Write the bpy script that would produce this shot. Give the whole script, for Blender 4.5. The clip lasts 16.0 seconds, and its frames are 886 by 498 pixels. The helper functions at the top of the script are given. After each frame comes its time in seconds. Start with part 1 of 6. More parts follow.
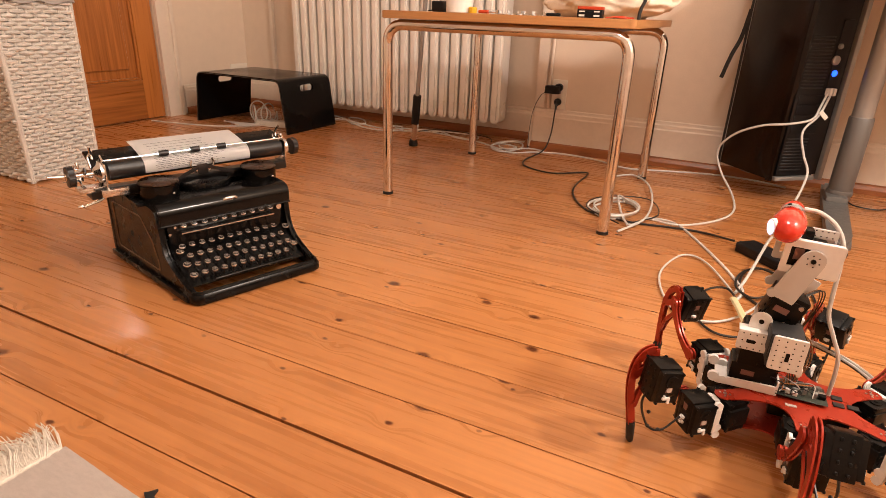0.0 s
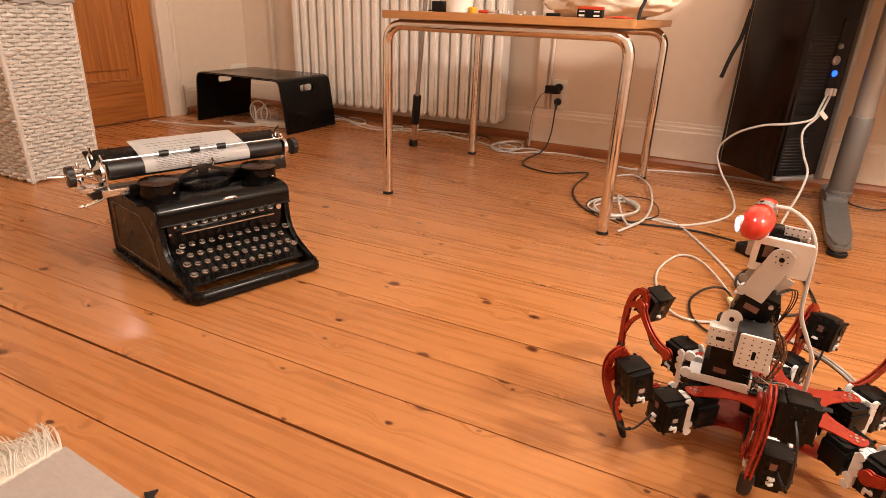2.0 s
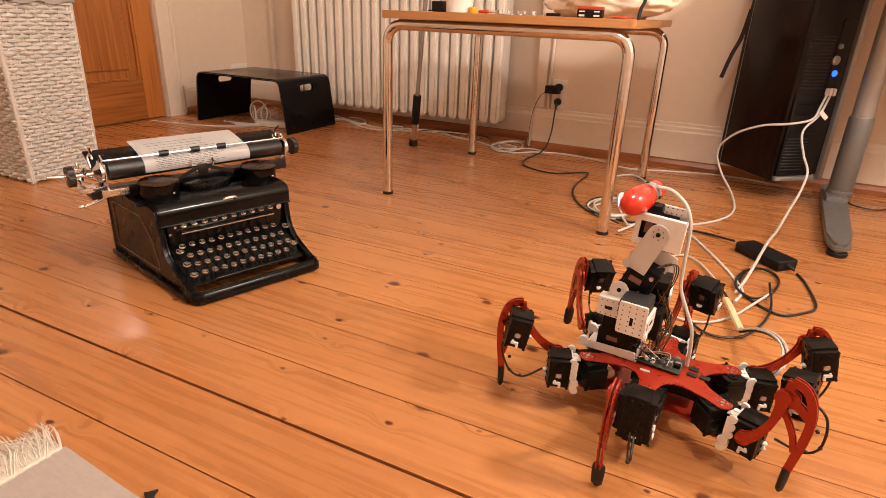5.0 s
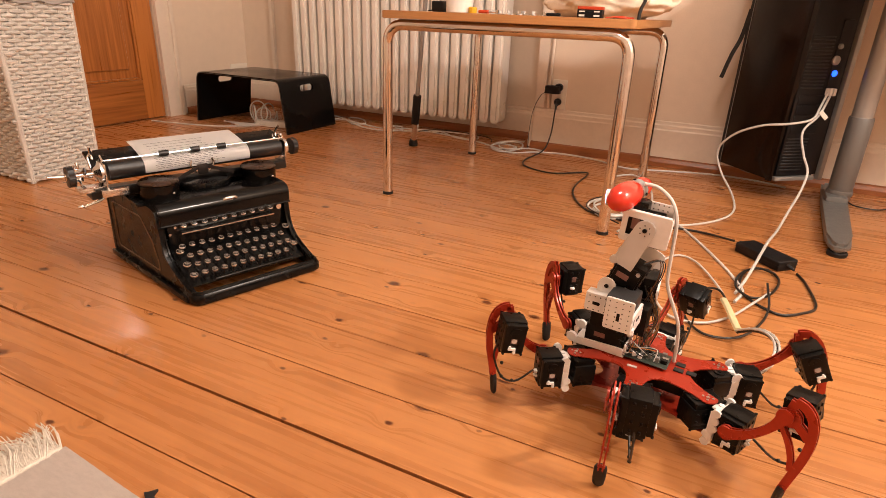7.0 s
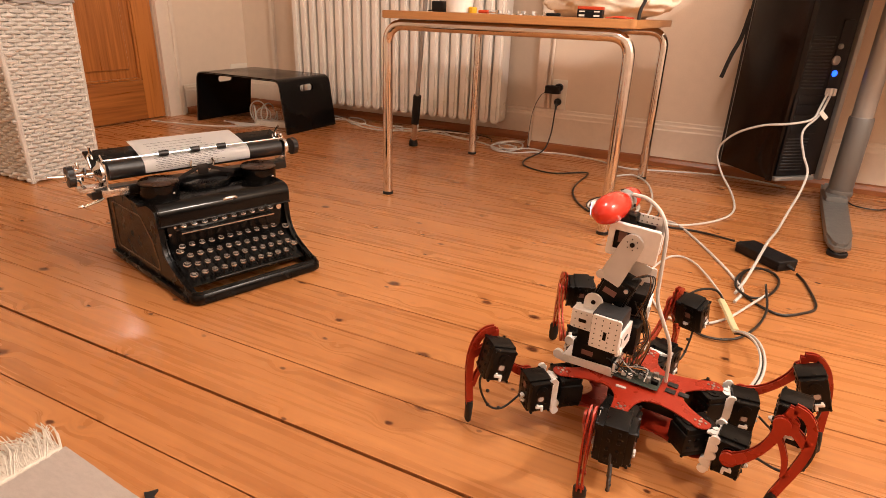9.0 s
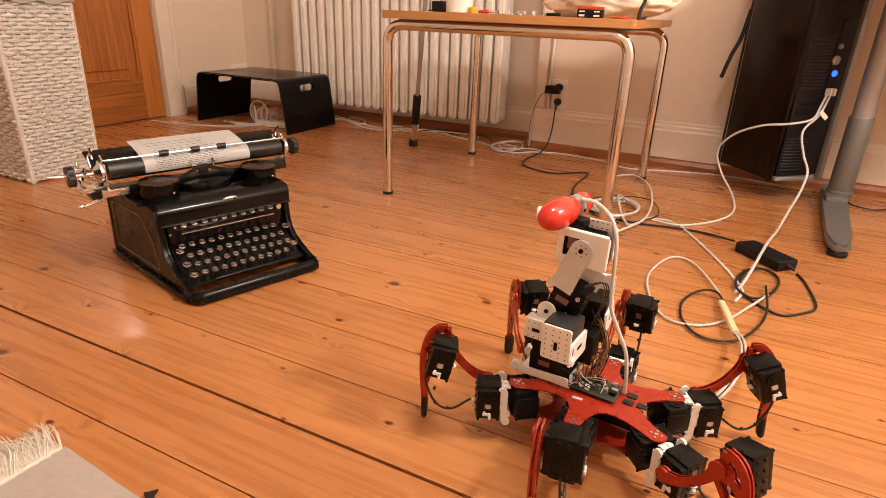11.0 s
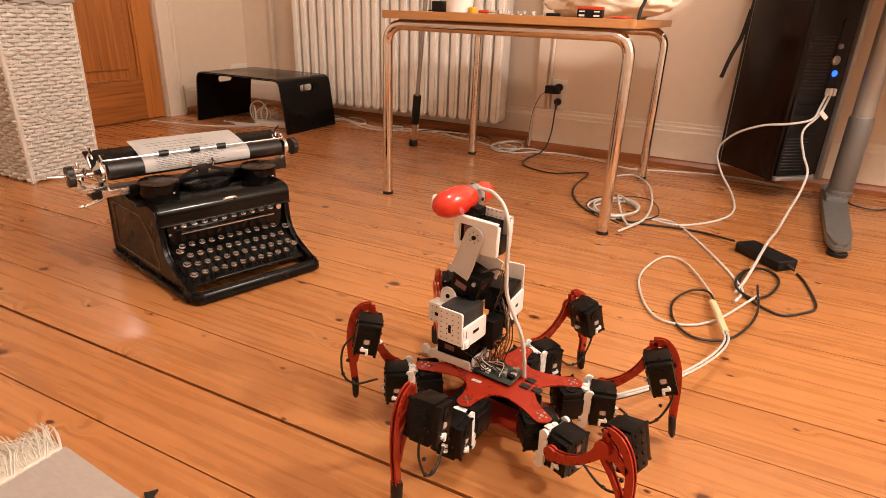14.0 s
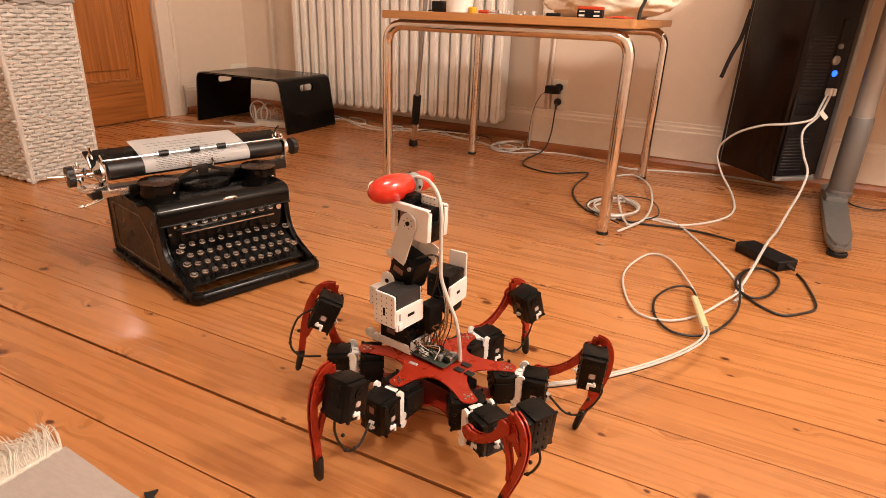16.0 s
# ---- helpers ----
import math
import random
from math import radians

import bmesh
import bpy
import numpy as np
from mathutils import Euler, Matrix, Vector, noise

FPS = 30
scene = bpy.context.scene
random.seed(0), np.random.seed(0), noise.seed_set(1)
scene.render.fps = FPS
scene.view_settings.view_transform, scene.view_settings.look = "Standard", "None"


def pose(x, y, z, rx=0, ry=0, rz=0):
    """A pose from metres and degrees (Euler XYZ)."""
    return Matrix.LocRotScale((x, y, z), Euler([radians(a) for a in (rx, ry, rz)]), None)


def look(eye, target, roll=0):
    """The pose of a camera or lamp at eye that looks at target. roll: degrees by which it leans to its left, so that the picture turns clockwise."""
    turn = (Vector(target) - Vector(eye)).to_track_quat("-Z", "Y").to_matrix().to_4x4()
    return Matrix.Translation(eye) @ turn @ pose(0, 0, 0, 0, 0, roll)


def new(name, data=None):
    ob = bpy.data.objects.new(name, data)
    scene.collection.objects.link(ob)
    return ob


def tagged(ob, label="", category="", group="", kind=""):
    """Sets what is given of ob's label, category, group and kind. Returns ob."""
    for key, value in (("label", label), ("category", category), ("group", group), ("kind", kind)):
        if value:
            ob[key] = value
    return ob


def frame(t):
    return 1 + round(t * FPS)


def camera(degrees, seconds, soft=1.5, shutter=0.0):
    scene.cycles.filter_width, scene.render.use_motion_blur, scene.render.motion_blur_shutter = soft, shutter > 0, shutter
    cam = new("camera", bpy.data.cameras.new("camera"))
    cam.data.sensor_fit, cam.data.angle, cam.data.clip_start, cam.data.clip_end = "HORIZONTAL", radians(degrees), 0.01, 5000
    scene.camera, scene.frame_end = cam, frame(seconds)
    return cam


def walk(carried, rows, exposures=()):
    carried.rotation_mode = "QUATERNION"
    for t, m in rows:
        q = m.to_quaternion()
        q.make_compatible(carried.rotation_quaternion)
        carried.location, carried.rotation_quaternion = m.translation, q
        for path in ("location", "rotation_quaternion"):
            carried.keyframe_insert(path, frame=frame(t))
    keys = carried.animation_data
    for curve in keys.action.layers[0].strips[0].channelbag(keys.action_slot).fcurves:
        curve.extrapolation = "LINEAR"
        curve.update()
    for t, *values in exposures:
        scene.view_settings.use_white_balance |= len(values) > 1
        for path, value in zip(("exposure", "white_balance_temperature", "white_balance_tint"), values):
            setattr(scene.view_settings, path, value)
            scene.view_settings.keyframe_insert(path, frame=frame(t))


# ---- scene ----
# camera: stands still on a low support, looking down across the room
# plan units to metres: servo cases 50 mm long, typewriter keys 19 mm apart, desk 0.71 m high
UNIT = 0.72
EYE = Vector((1.2775, -2.0693, 0.7483)) * UNIT
AIM = Vector((-0.402, 0.832, -0.383))
cam = camera(75.07, 16.0, soft=0.7)
PATH = [(0.0, look(EYE, EYE + AIM, 2.135)), (16.0, look(EYE, EYE + AIM, 2.135))]
walk(cam, PATH)

# evening light: dim world outside, floor and wall lamps, an added low fill pendant
world = bpy.data.worlds.new("world")
scene.world = world
world.use_nodes = True
world.node_tree.nodes["Background"].inputs[0].default_value = (0.05, 0.06, 0.1, 1)
world.node_tree.nodes["Background"].inputs[1].default_value = 0.2
scene.view_settings.exposure = 0.0


def metric(m):
    """A pose in plan units, in metres."""
    q = m.copy()
    q.translation *= UNIT
    return q


def lamp(name, kind, m, power, colour, size=0.1):
    d = bpy.data.lights.new(name, kind)
    d.energy, d.color = power * UNIT ** 2, colour
    d.shadow_soft_size = size * UNIT
    ob = new(name, d)
    ob.matrix_basis = metric(m)
    return ob


WARM = (1.0, 0.85, 0.745)
lamp("floor_lamp_bulb", "POINT", pose(2.95, -0.86, 2.18), 186, WARM, 0.10)
# unseen fill, hung low mid-room to brighten the centre of the view
lamp("fill_bulb", "POINT", pose(1.25, -1.2, 2.2), 74, WARM, 0.17)
lamp("wall_bulb", "POINT", pose(-2.06, 0.07, 1.36), 3.0, WARM, 0.018)


# ---- node helpers
def material(name, colour, rough=0.5, metal=0.0, bump=0.0, grain=40.0, vary=0.12, coat=0.0, stretch=(1, 1, 1), spec=0.5, objvary=0.0):
    """Principled material with two scales of colour variation, uneven gloss and fine relief."""
    m = bpy.data.materials.new(name)
    m.use_nodes = True
    nt = m.node_tree
    n, l = nt.nodes, nt.links
    b = n["Principled BSDF"]
    b.inputs["Metallic"].default_value = metal
    b.inputs["Coat Weight"].default_value = coat
    b.inputs["Coat Roughness"].default_value = 0.15
    b.inputs["Specular IOR Level"].default_value = spec
    tc = n.new("ShaderNodeTexCoord")
    mp = n.new("ShaderNodeMapping")
    mp.inputs["Scale"].default_value = stretch
    l.new(tc.outputs["Object"], mp.inputs[0])
    n1, n2 = n.new("ShaderNodeTexNoise"), n.new("ShaderNodeTexNoise")
    n1.inputs["Scale"].default_value, n2.inputs["Scale"].default_value = grain / UNIT, grain * 0.12 / UNIT
    n1.inputs["Detail"].default_value = n2.inputs["Detail"].default_value = 4
    for q in (n1, n2):
        l.new(mp.outputs[0], q.inputs["Vector"])
    mix = n.new("ShaderNodeMath")
    mix.operation = "ADD"
    l.new(n1.outputs[0], mix.inputs[0])
    l.new(n2.outputs[0], mix.inputs[1])
    src = mix.outputs[0]
    if objvary:
        oi = n.new("ShaderNodeObjectInfo")
        mm = n.new("ShaderNodeMath")
        mm.operation, mm.inputs[1].default_value = "MULTIPLY_ADD", objvary
        l.new(oi.outputs["Random"], mm.inputs[0])
        l.new(mix.outputs[0], mm.inputs[2])
        src = mm.outputs[0]
    r = n.new("ShaderNodeMapRange")
    r.inputs[1].default_value, r.inputs[2].default_value = 0.6, 1.4 + objvary
    r.inputs[3].default_value, r.inputs[4].default_value = 1 - vary, 1 + vary
    l.new(src, r.inputs[0])
    hsv = n.new("ShaderNodeHueSaturation")
    hsv.inputs["Color"].default_value = (*colour, 1)
    l.new(r.outputs[0], hsv.inputs["Value"])
    l.new(hsv.outputs[0], b.inputs["Base Color"])
    rr = n.new("ShaderNodeMapRange")
    rr.inputs[1].default_value, rr.inputs[2].default_value = 0.3, 0.7
    rr.inputs[3].default_value, rr.inputs[4].default_value = max(rough - 0.07, 0.02), min(rough + 0.07, 1)
    l.new(n2.outputs[0], rr.inputs[0])
    l.new(rr.outputs[0], b.inputs["Roughness"])
    if bump:
        bp = n.new("ShaderNodeBump")
        bp.inputs["Strength"].default_value, bp.inputs["Distance"].default_value = bump, 0.002
        l.new(n1.outputs[0], bp.inputs["Height"])
        l.new(bp.outputs[0], b.inputs["Normal"])
    return m


def pine(name, dark, light, knot, rough=0.3, axis=0, knots=True, scale=1.0, tone=0.25, coat=0.0):
    """Lacquered pine: long wavy grain along one axis, a tone for each board, scattered brown knots."""
    m = bpy.data.materials.new(name)
    m.use_nodes = True
    nt = m.node_tree
    n, l = nt.nodes, nt.links
    b = n["Principled BSDF"]
    tc, oi = n.new("ShaderNodeTexCoord"), n.new("ShaderNodeObjectInfo")
    off = n.new("ShaderNodeVectorMath")
    off.operation = "MULTIPLY_ADD"
    off.inputs[1].default_value = (7.3, 0.0, 3.1)
    cb = n.new("ShaderNodeCombineXYZ")
    for i in range(3):
        l.new(oi.outputs["Random"], cb.inputs[i])
    l.new(cb.outputs[0], off.inputs[0])
    l.new(tc.outputs["Object"], off.inputs[2])
    mp = n.new("ShaderNodeMapping")
    scale /= UNIT
    s = [9.0 * scale] * 3
    s[axis] = 0.35 * scale
    mp.inputs["Scale"].default_value = s
    l.new(off.outputs[0], mp.inputs[0])
    # knots
    mk = n.new("ShaderNodeMapping")
    k = [6.6 * scale] * 3
    k[axis] = 4.2 * scale
    mk.inputs["Scale"].default_value = k
    l.new(off.outputs[0], mk.inputs[0])
    flat = n.new("ShaderNodeVectorMath")
    flat.operation, flat.inputs[1].default_value = "MULTIPLY", (1, 1, 0) if axis == 0 else (1, 1, 1)
    l.new(mk.outputs[0], flat.inputs[0])
    vo = n.new("ShaderNodeTexVoronoi")
    vo.voronoi_dimensions = "2D"
    vo.inputs["Scale"].default_value = 1.0
    wob = n.new("ShaderNodeTexNoise")
    wob.inputs["Scale"].default_value = 14.0
    l.new(flat.outputs[0], wob.inputs["Vector"])
    wv = n.new("ShaderNodeVectorMath")
    wv.operation, wv.inputs[1].default_value = "MULTIPLY_ADD", (0.05, 0.05, 0.0)
    l.new(wob.outputs["Color"], wv.inputs[0])
    l.new(flat.outputs[0], wv.inputs[2])
    l.new(wv.outputs[0], vo.inputs["Vector"])
    kd = n.new("ShaderNodeMapRange")
    kd.interpolation_type = "SMOOTHSTEP"
    kd.inputs[1].default_value, kd.inputs[2].default_value = 0.028, 0.076
    kd.inputs[3].default_value, kd.inputs[4].default_value = 1, 0
    sep = n.new("ShaderNodeSeparateColor")
    l.new(vo.outputs["Color"], sep.inputs[0])
    # knots differ in size
    size = n.new("ShaderNodeMath")
    size.operation, size.inputs[1].default_value, size.inputs[2].default_value = "MULTIPLY_ADD", 1.5, 0.6
    l.new(sep.outputs[1], size.inputs[0])
    far = n.new("ShaderNodeMath")
    far.operation = "MULTIPLY"
    l.new(vo.outputs["Distance"], far.inputs[0])
    l.new(size.outputs[0], far.inputs[1])
    l.new(far.outputs[0], kd.inputs[0])
    rare = n.new("ShaderNodeMapRange")
    rare.inputs[1].default_value, rare.inputs[2].default_value = 0.12, 0.45
    l.new(sep.outputs[0], rare.inputs[0])
    kn = n.new("ShaderNodeMath")
    kn.operation = "MULTIPLY"
    l.new(kd.outputs[0], kn.inputs[0])
    l.new(rare.outputs[0], kn.inputs[1])
    # the grain bends round the knots
    halo = n.new("ShaderNodeMapRange")
    halo.interpolation_type = "SMOOTHSTEP"
    halo.inputs[1].default_value, halo.inputs[2].default_value = 0.0, 0.22
    halo.inputs[3].default_value, halo.inputs[4].default_value = 0.22, 0
    l.new(vo.outputs["Distance"], halo.inputs[0])
    bend = n.new("ShaderNodeVectorMath")
    l.new(mp.outputs[0], bend.inputs[0])
    cb2 = n.new("ShaderNodeCombineXYZ")
    l.new(halo.outputs[0], cb2.inputs[1 if axis == 0 else 0])
    l.new(cb2.outputs[0], bend.inputs[1])
    g1, g2, g3 = (n.new("ShaderNodeTexNoise") for _ in range(3))
    for g, sc, de in ((g1, 1.1, 3), (g2, 7.0, 5), (g3, 0.35, 2)):
        g.inputs["Scale"].default_value, g.inputs["Detail"].default_value = sc, de
        l.new(bend.outputs[0], g.inputs["Vector"])
    # rings: bands of the low noise
    ring = n.new("ShaderNodeMath")
    ring.operation, ring.inputs[1].default_value = "MULTIPLY", 70.0
    l.new(g1.outputs[0], ring.inputs[0])
    sn = n.new("ShaderNodeMath")
    sn.operation = "SINE"
    l.new(ring.outputs[0], sn.inputs[0])
    a1 = n.new("ShaderNodeMath")
    a1.operation, a1.inputs[1].default_value = "MULTIPLY_ADD", 0.020
    l.new(sn.outputs[0], a1.inputs[0])
    l.new(g2.outputs[0], a1.inputs[2])
    a2 = n.new("ShaderNodeMath")
    a2.operation, a2.inputs[1].default_value = "MULTIPLY_ADD", tone
    l.new(oi.outputs["Random"], a2.inputs[0])
    l.new(a1.outputs[0], a2.inputs[2])
    a3 = n.new("ShaderNodeMath")
    a3.operation, a3.inputs[1].default_value = "MULTIPLY_ADD", 0.35
    l.new(g3.outputs[0], a3.inputs[0])
    l.new(a2.outputs[0], a3.inputs[2])
    cr = n.new("ShaderNodeValToRGB")
    cr.color_ramp.elements[0].position, cr.color_ramp.elements[0].color = 0.38, (*dark, 1)
    cr.color_ramp.elements[1].position, cr.color_ramp.elements[1].color = 1.15 if tone > 0.3 else 1.0, (*light, 1)
    l.new(a3.outputs[0], cr.inputs[0])
    mx = n.new("ShaderNodeMix")
    mx.data_type = "RGBA"
    mx.inputs[7].default_value = (*knot, 1)
    l.new(cr.outputs[0], mx.inputs[6])
    if knots:
        l.new(kn.outputs[0], mx.inputs[0])
    else:
        mx.inputs[0].default_value = 0
    l.new(mx.outputs[2], b.inputs["Base Color"])
    ro = n.new("ShaderNodeMapRange")
    ro.inputs[3].default_value, ro.inputs[4].default_value = rough - 0.09, rough + 0.12
    l.new(g2.outputs[0], ro.inputs[0])
    l.new(ro.outputs[0], b.inputs["Roughness"])
    b.inputs["Coat Weight"].default_value = coat
    b.inputs["Coat Roughness"].default_value = 0.12
    bp = n.new("ShaderNodeBump")
    bp.inputs["Strength"].default_value, bp.inputs["Distance"].default_value = 0.12, 0.002
    l.new(a1.outputs[0], bp.inputs["Height"])
    l.new(bp.outputs[0], b.inputs["Normal"])
    return m


def glow(name, colour, strength):
    m = bpy.data.materials.new(name)
    m.use_nodes = True
    b = m.node_tree.nodes["Principled BSDF"]
    b.inputs["Base Color"].default_value = (*colour, 1)
    b.inputs["Emission Color"].default_value = (*colour, 1)
    b.inputs["Emission Strength"].default_value = strength
    return m


M_FLOOR = pine("floor_pine", (0.290, 0.101, 0.029), (0.525, 0.226, 0.076), (0.090, 0.023, 0.006), 0.27, coat=0.15, tone=0.24)
M_GAP = material("dark_underlay", (0.02, 0.012, 0.008), 0.9)
M_DOOR = pine("door_pine", (0.18, 0.052, 0.011), (0.52, 0.195, 0.048), (0.10, 0.028, 0.008), 0.30, axis=2, tone=0.25)
M_RAIL = pine("door_rail_pine", (0.16, 0.046, 0.010), (0.48, 0.175, 0.043), (0.08, 0.024, 0.007), 0.30, axis=1, tone=0.25)
M_TABLE = pine("beech_edge", (0.42, 0.19, 0.065), (0.54, 0.28, 0.11), (0.4, 0.2, 0.08), 0.35, knots=False, tone=0.05, scale=2.5)
M_STRIP = material("wooden_strip", (0.30, 0.10, 0.03), 0.4, grain=60, stretch=(0.1, 1, 1), vary=0.2)
M_WALL = material("wall_paint", (0.74, 0.625, 0.505), 0.75, bump=0.25, grain=160, vary=0.04)
M_TRIM = material("trim_paint", (0.76, 0.665, 0.56), 0.45, bump=0.1, grain=40, vary=0.05)
M_CEIL = material("ceiling_paint", (0.75, 0.72, 0.68), 0.8, vary=0.03)
M_RAD = material("radiator_enamel", (0.84, 0.80, 0.74), 0.32, bump=0.05, grain=60, vary=0.04)
M_CHROME = material("chrome", (0.74, 0.73, 0.72), 0.09, metal=1.0, grain=20, vary=0.04)
M_BLACKPLY = material("black_lacquer", (0.004, 0.004, 0.004), 0.22, grain=30, vary=0.3, spec=0.2)
M_WICKER = material("white_wicker", (0.63, 0.61, 0.57), 0.6, bump=0.5, grain=220, vary=0.15, objvary=0.25)
M_LINING = material("grey_lining", (0.36, 0.34, 0.33), 0.9, bump=0.5, grain=300)
M_PCBLACK = material("computer_black", (0.006, 0.006, 0.007), 0.45, spec=0.3, bump=0.1, grain=200, vary=0.2)
M_PCBROWN = material("computer_door_gloss", (0.009, 0.0045, 0.0025), 0.2, spec=0.2, grain=12, vary=0.3)
M_SILVER = material("silver_plastic", (0.36, 0.36, 0.35), 0.35, metal=0.5, vary=0.06)
M_GREYMETAL = material("grey_powder_coat", (0.18, 0.18, 0.175), 0.42, metal=0.45, bump=0.15, grain=400, vary=0.06)
M_RUBBER = material("black_rubber", (0.008, 0.008, 0.008), 0.6, bump=0.2, grain=200, vary=0.2)
M_CABLEW = material("grey_white_cable", (0.60, 0.585, 0.55), 0.45, vary=0.06)
M_CABLEB = material("black_cable", (0.012, 0.012, 0.012), 0.4, vary=0.2)
M_PLUG = material("socket_plastic", (0.78, 0.74, 0.66), 0.35, vary=0.03)
M_RUG = material("woven_rug", (0.56, 0.50, 0.46), 0.95, bump=1.0, grain=500, vary=0.12, stretch=(1, 3, 1))
M_FRINGE = material("fringe_wool", (0.76, 0.71, 0.63), 0.9, bump=0.4, grain=200, vary=0.15)


# ---- mesh helpers
def place(x=0, y=0, z=0, rx=0, ry=0, rz=0):
    return pose(x, y, z, rx, ry, rz)


def finish(bm, name, mat, smooth=40):
    me = bpy.data.meshes.new(name)
    bmesh.ops.recalc_face_normals(bm, faces=bm.faces)
    bmesh.ops.scale(bm, vec=(UNIT, UNIT, UNIT), verts=bm.verts)
    bm.to_mesh(me)
    bm.free()
    me.materials.append(mat)
    if smooth:
        me.polygons.foreach_set("use_smooth", [True] * len(me.polygons))
        me.set_sharp_from_angle(angle=radians(smooth))
    return me


def part(name, bm, mat, parent=None, label="", m=None, smooth=40):
    ob = new(name, finish(bm, name, mat, smooth))
    if parent is not None:
        ob.parent = parent
    if m is not None:
        ob.matrix_basis = metric(m)
    if label:
        ob["label"] = label
    return ob


def thing(name, label, category, m=None, group="", kind=""):
    ob = new(name)
    ob.empty_display_size = 0.05
    if m is not None:
        ob.matrix_basis = metric(m)
    return tagged(ob, label, category, group, kind)


def box(bm, c, s, m=None, bevel=0.0, seg=2):
    mat = Matrix.Translation(c) @ Matrix.Diagonal((*s, 1))
    if m is not None:
        mat = m @ mat
    vs = bmesh.ops.create_cube(bm, size=1, matrix=mat)["verts"]
    if bevel:
        es = list({e for v in vs for e in v.link_edges})
        bmesh.ops.bevel(bm, geom=es, offset=bevel, segments=seg, affect="EDGES", profile=0.6)
    return bm


def cyl(bm, a, b, r, r2=None, seg=16, m=None, caps=True):
    a, b = Vector(a), Vector(b)
    d = b - a
    mat = Matrix.Translation((a + b) / 2) @ d.to_track_quat("Z", "Y").to_matrix().to_4x4()
    if m is not None:
        mat = m @ mat
    bmesh.ops.create_cone(bm, cap_ends=caps, segments=seg, radius1=r, radius2=r if r2 is None else r2, depth=d.length, matrix=mat)
    return bm


def ball(bm, c, s, m=None, u=20, v=12):
    mat = Matrix.Translation(c) @ Matrix.Diagonal((*s, 1))
    if m is not None:
        mat = m @ mat
    bmesh.ops.create_uvsphere(bm, u_segments=u, v_segments=v, radius=1, matrix=mat)
    return bm


def lathe(bm, prof, m=None, seg=24):
    """Profile of (radius, z), turned round z."""
    rings = []
    for r, z in prof:
        ring = []
        for i in range(seg):
            a = 2 * math.pi * i / seg
            p = Vector((r * math.cos(a), r * math.sin(a), z))
            ring.append(bm.verts.new(m @ p if m is not None else p))
        rings.append(ring)
    for p, q in zip(rings, rings[1:]):
        for i in range(seg):
            bm.faces.new((p[i], p[(i + 1) % seg], q[(i + 1) % seg], q[i]))
    bm.faces.new(rings[0][::-1])
    bm.faces.new(rings[-1])
    return bm


def spline(pts, n=8):
    """Points of a smooth curve through pts."""
    p = [Vector(q) for q in pts]
    p = [2 * p[0] - p[1]] + p + [2 * p[-1] - p[-2]]
    out = []
    for i in range(1, len(p) - 2):
        for k in range(n):
            t = k / n
            out.append(0.5 * (2 * p[i] + (p[i + 1] - p[i - 1]) * t + (2 * p[i - 1] - 5 * p[i] + 4 * p[i + 1] - p[i + 2]) * t * t
                              + (3 * p[i] - p[i - 1] - 3 * p[i + 1] + p[i + 2]) * t ** 3))
    out.append(p[-2])
    return out


def sweep(bm, pts, r, seg=8, m=None, flat=None):
    """A tube of radius r along pts (flat: a second radius, for bands)."""
    pts = [Vector(p) for p in pts]
    up, rings = None, []
    for i, p in enumerate(pts):
        d = (pts[min(i + 1, len(pts) - 1)] - pts[max(i - 1, 0)]).normalized()
        if up is None:
            up = d.cross(Vector((0, 0, 1)))
            if up.length < 0.1:
                up = d.cross(Vector((0, 1, 0)))
        up = (up - d * up.dot(d)).normalized()
        side = d.cross(up)
        ring = []
        for k in range(seg):
            a = 2 * math.pi * k / seg
            q = p + up * (r * math.cos(a)) + side * ((flat or r) * math.sin(a))
            ring.append(bm.verts.new(m @ q if m is not None else q))
        rings.append(ring)
    for p, q in zip(rings, rings[1:]):
        for i in range(seg):
            bm.faces.new((p[i], p[(i + 1) % seg], q[(i + 1) % seg], q[i]))
    bm.faces.new(rings[0][::-1])
    bm.faces.new(rings[-1])
    return bm


def prism(bm, outline, t0, t1, m=None, bevel=0.0):
    """A flat outline in xy, thick from z = t0 to t1."""
    lo = [bm.verts.new((x, y, t0)) for x, y in outline]
    hi = [bm.verts.new((x, y, t1)) for x, y in outline]
    n = len(outline)
    fs = [bm.faces.new(lo[::-1]), bm.faces.new(hi)]
    for i in range(n):
        bm.faces.new((lo[i], lo[(i + 1) % n], hi[(i + 1) % n], hi[i]))
    if bevel:
        es = [e for f in fs for e in f.edges]
        new_v = bmesh.ops.bevel(bm, geom=es, offset=bevel, segments=2, affect="EDGES")["verts"]
        vs = set(new_v) | {v for v in lo + hi if v.is_valid}
    else:
        vs = set(lo + hi)
    if m is not None:
        bmesh.ops.transform(bm, matrix=m, verts=[v for v in vs if v.is_valid])
    return bm


def bent(outline_pts, radius, n=5):
    """Round the inner corners of an open polyline in 3D."""
    p = [Vector(q) for q in outline_pts]
    out = [p[0]]
    for a, b, c in zip(p, p[1:], p[2:]):
        u, v = (a - b).normalized(), (c - b).normalized()
        r = min(radius, (a - b).length * 0.49, (c - b).length * 0.49)
        s, e = b + u * r, b + v * r
        for k in range(n + 1):
            t = k / n
            out.append((1 - t) ** 2 * s + 2 * t * (1 - t) * b + t * t * e)
    out.append(p[-1])
    return out


def structure(name, bm, mat, smooth=0):
    return tagged(part(name, bm, mat, smooth=smooth), kind="structure")
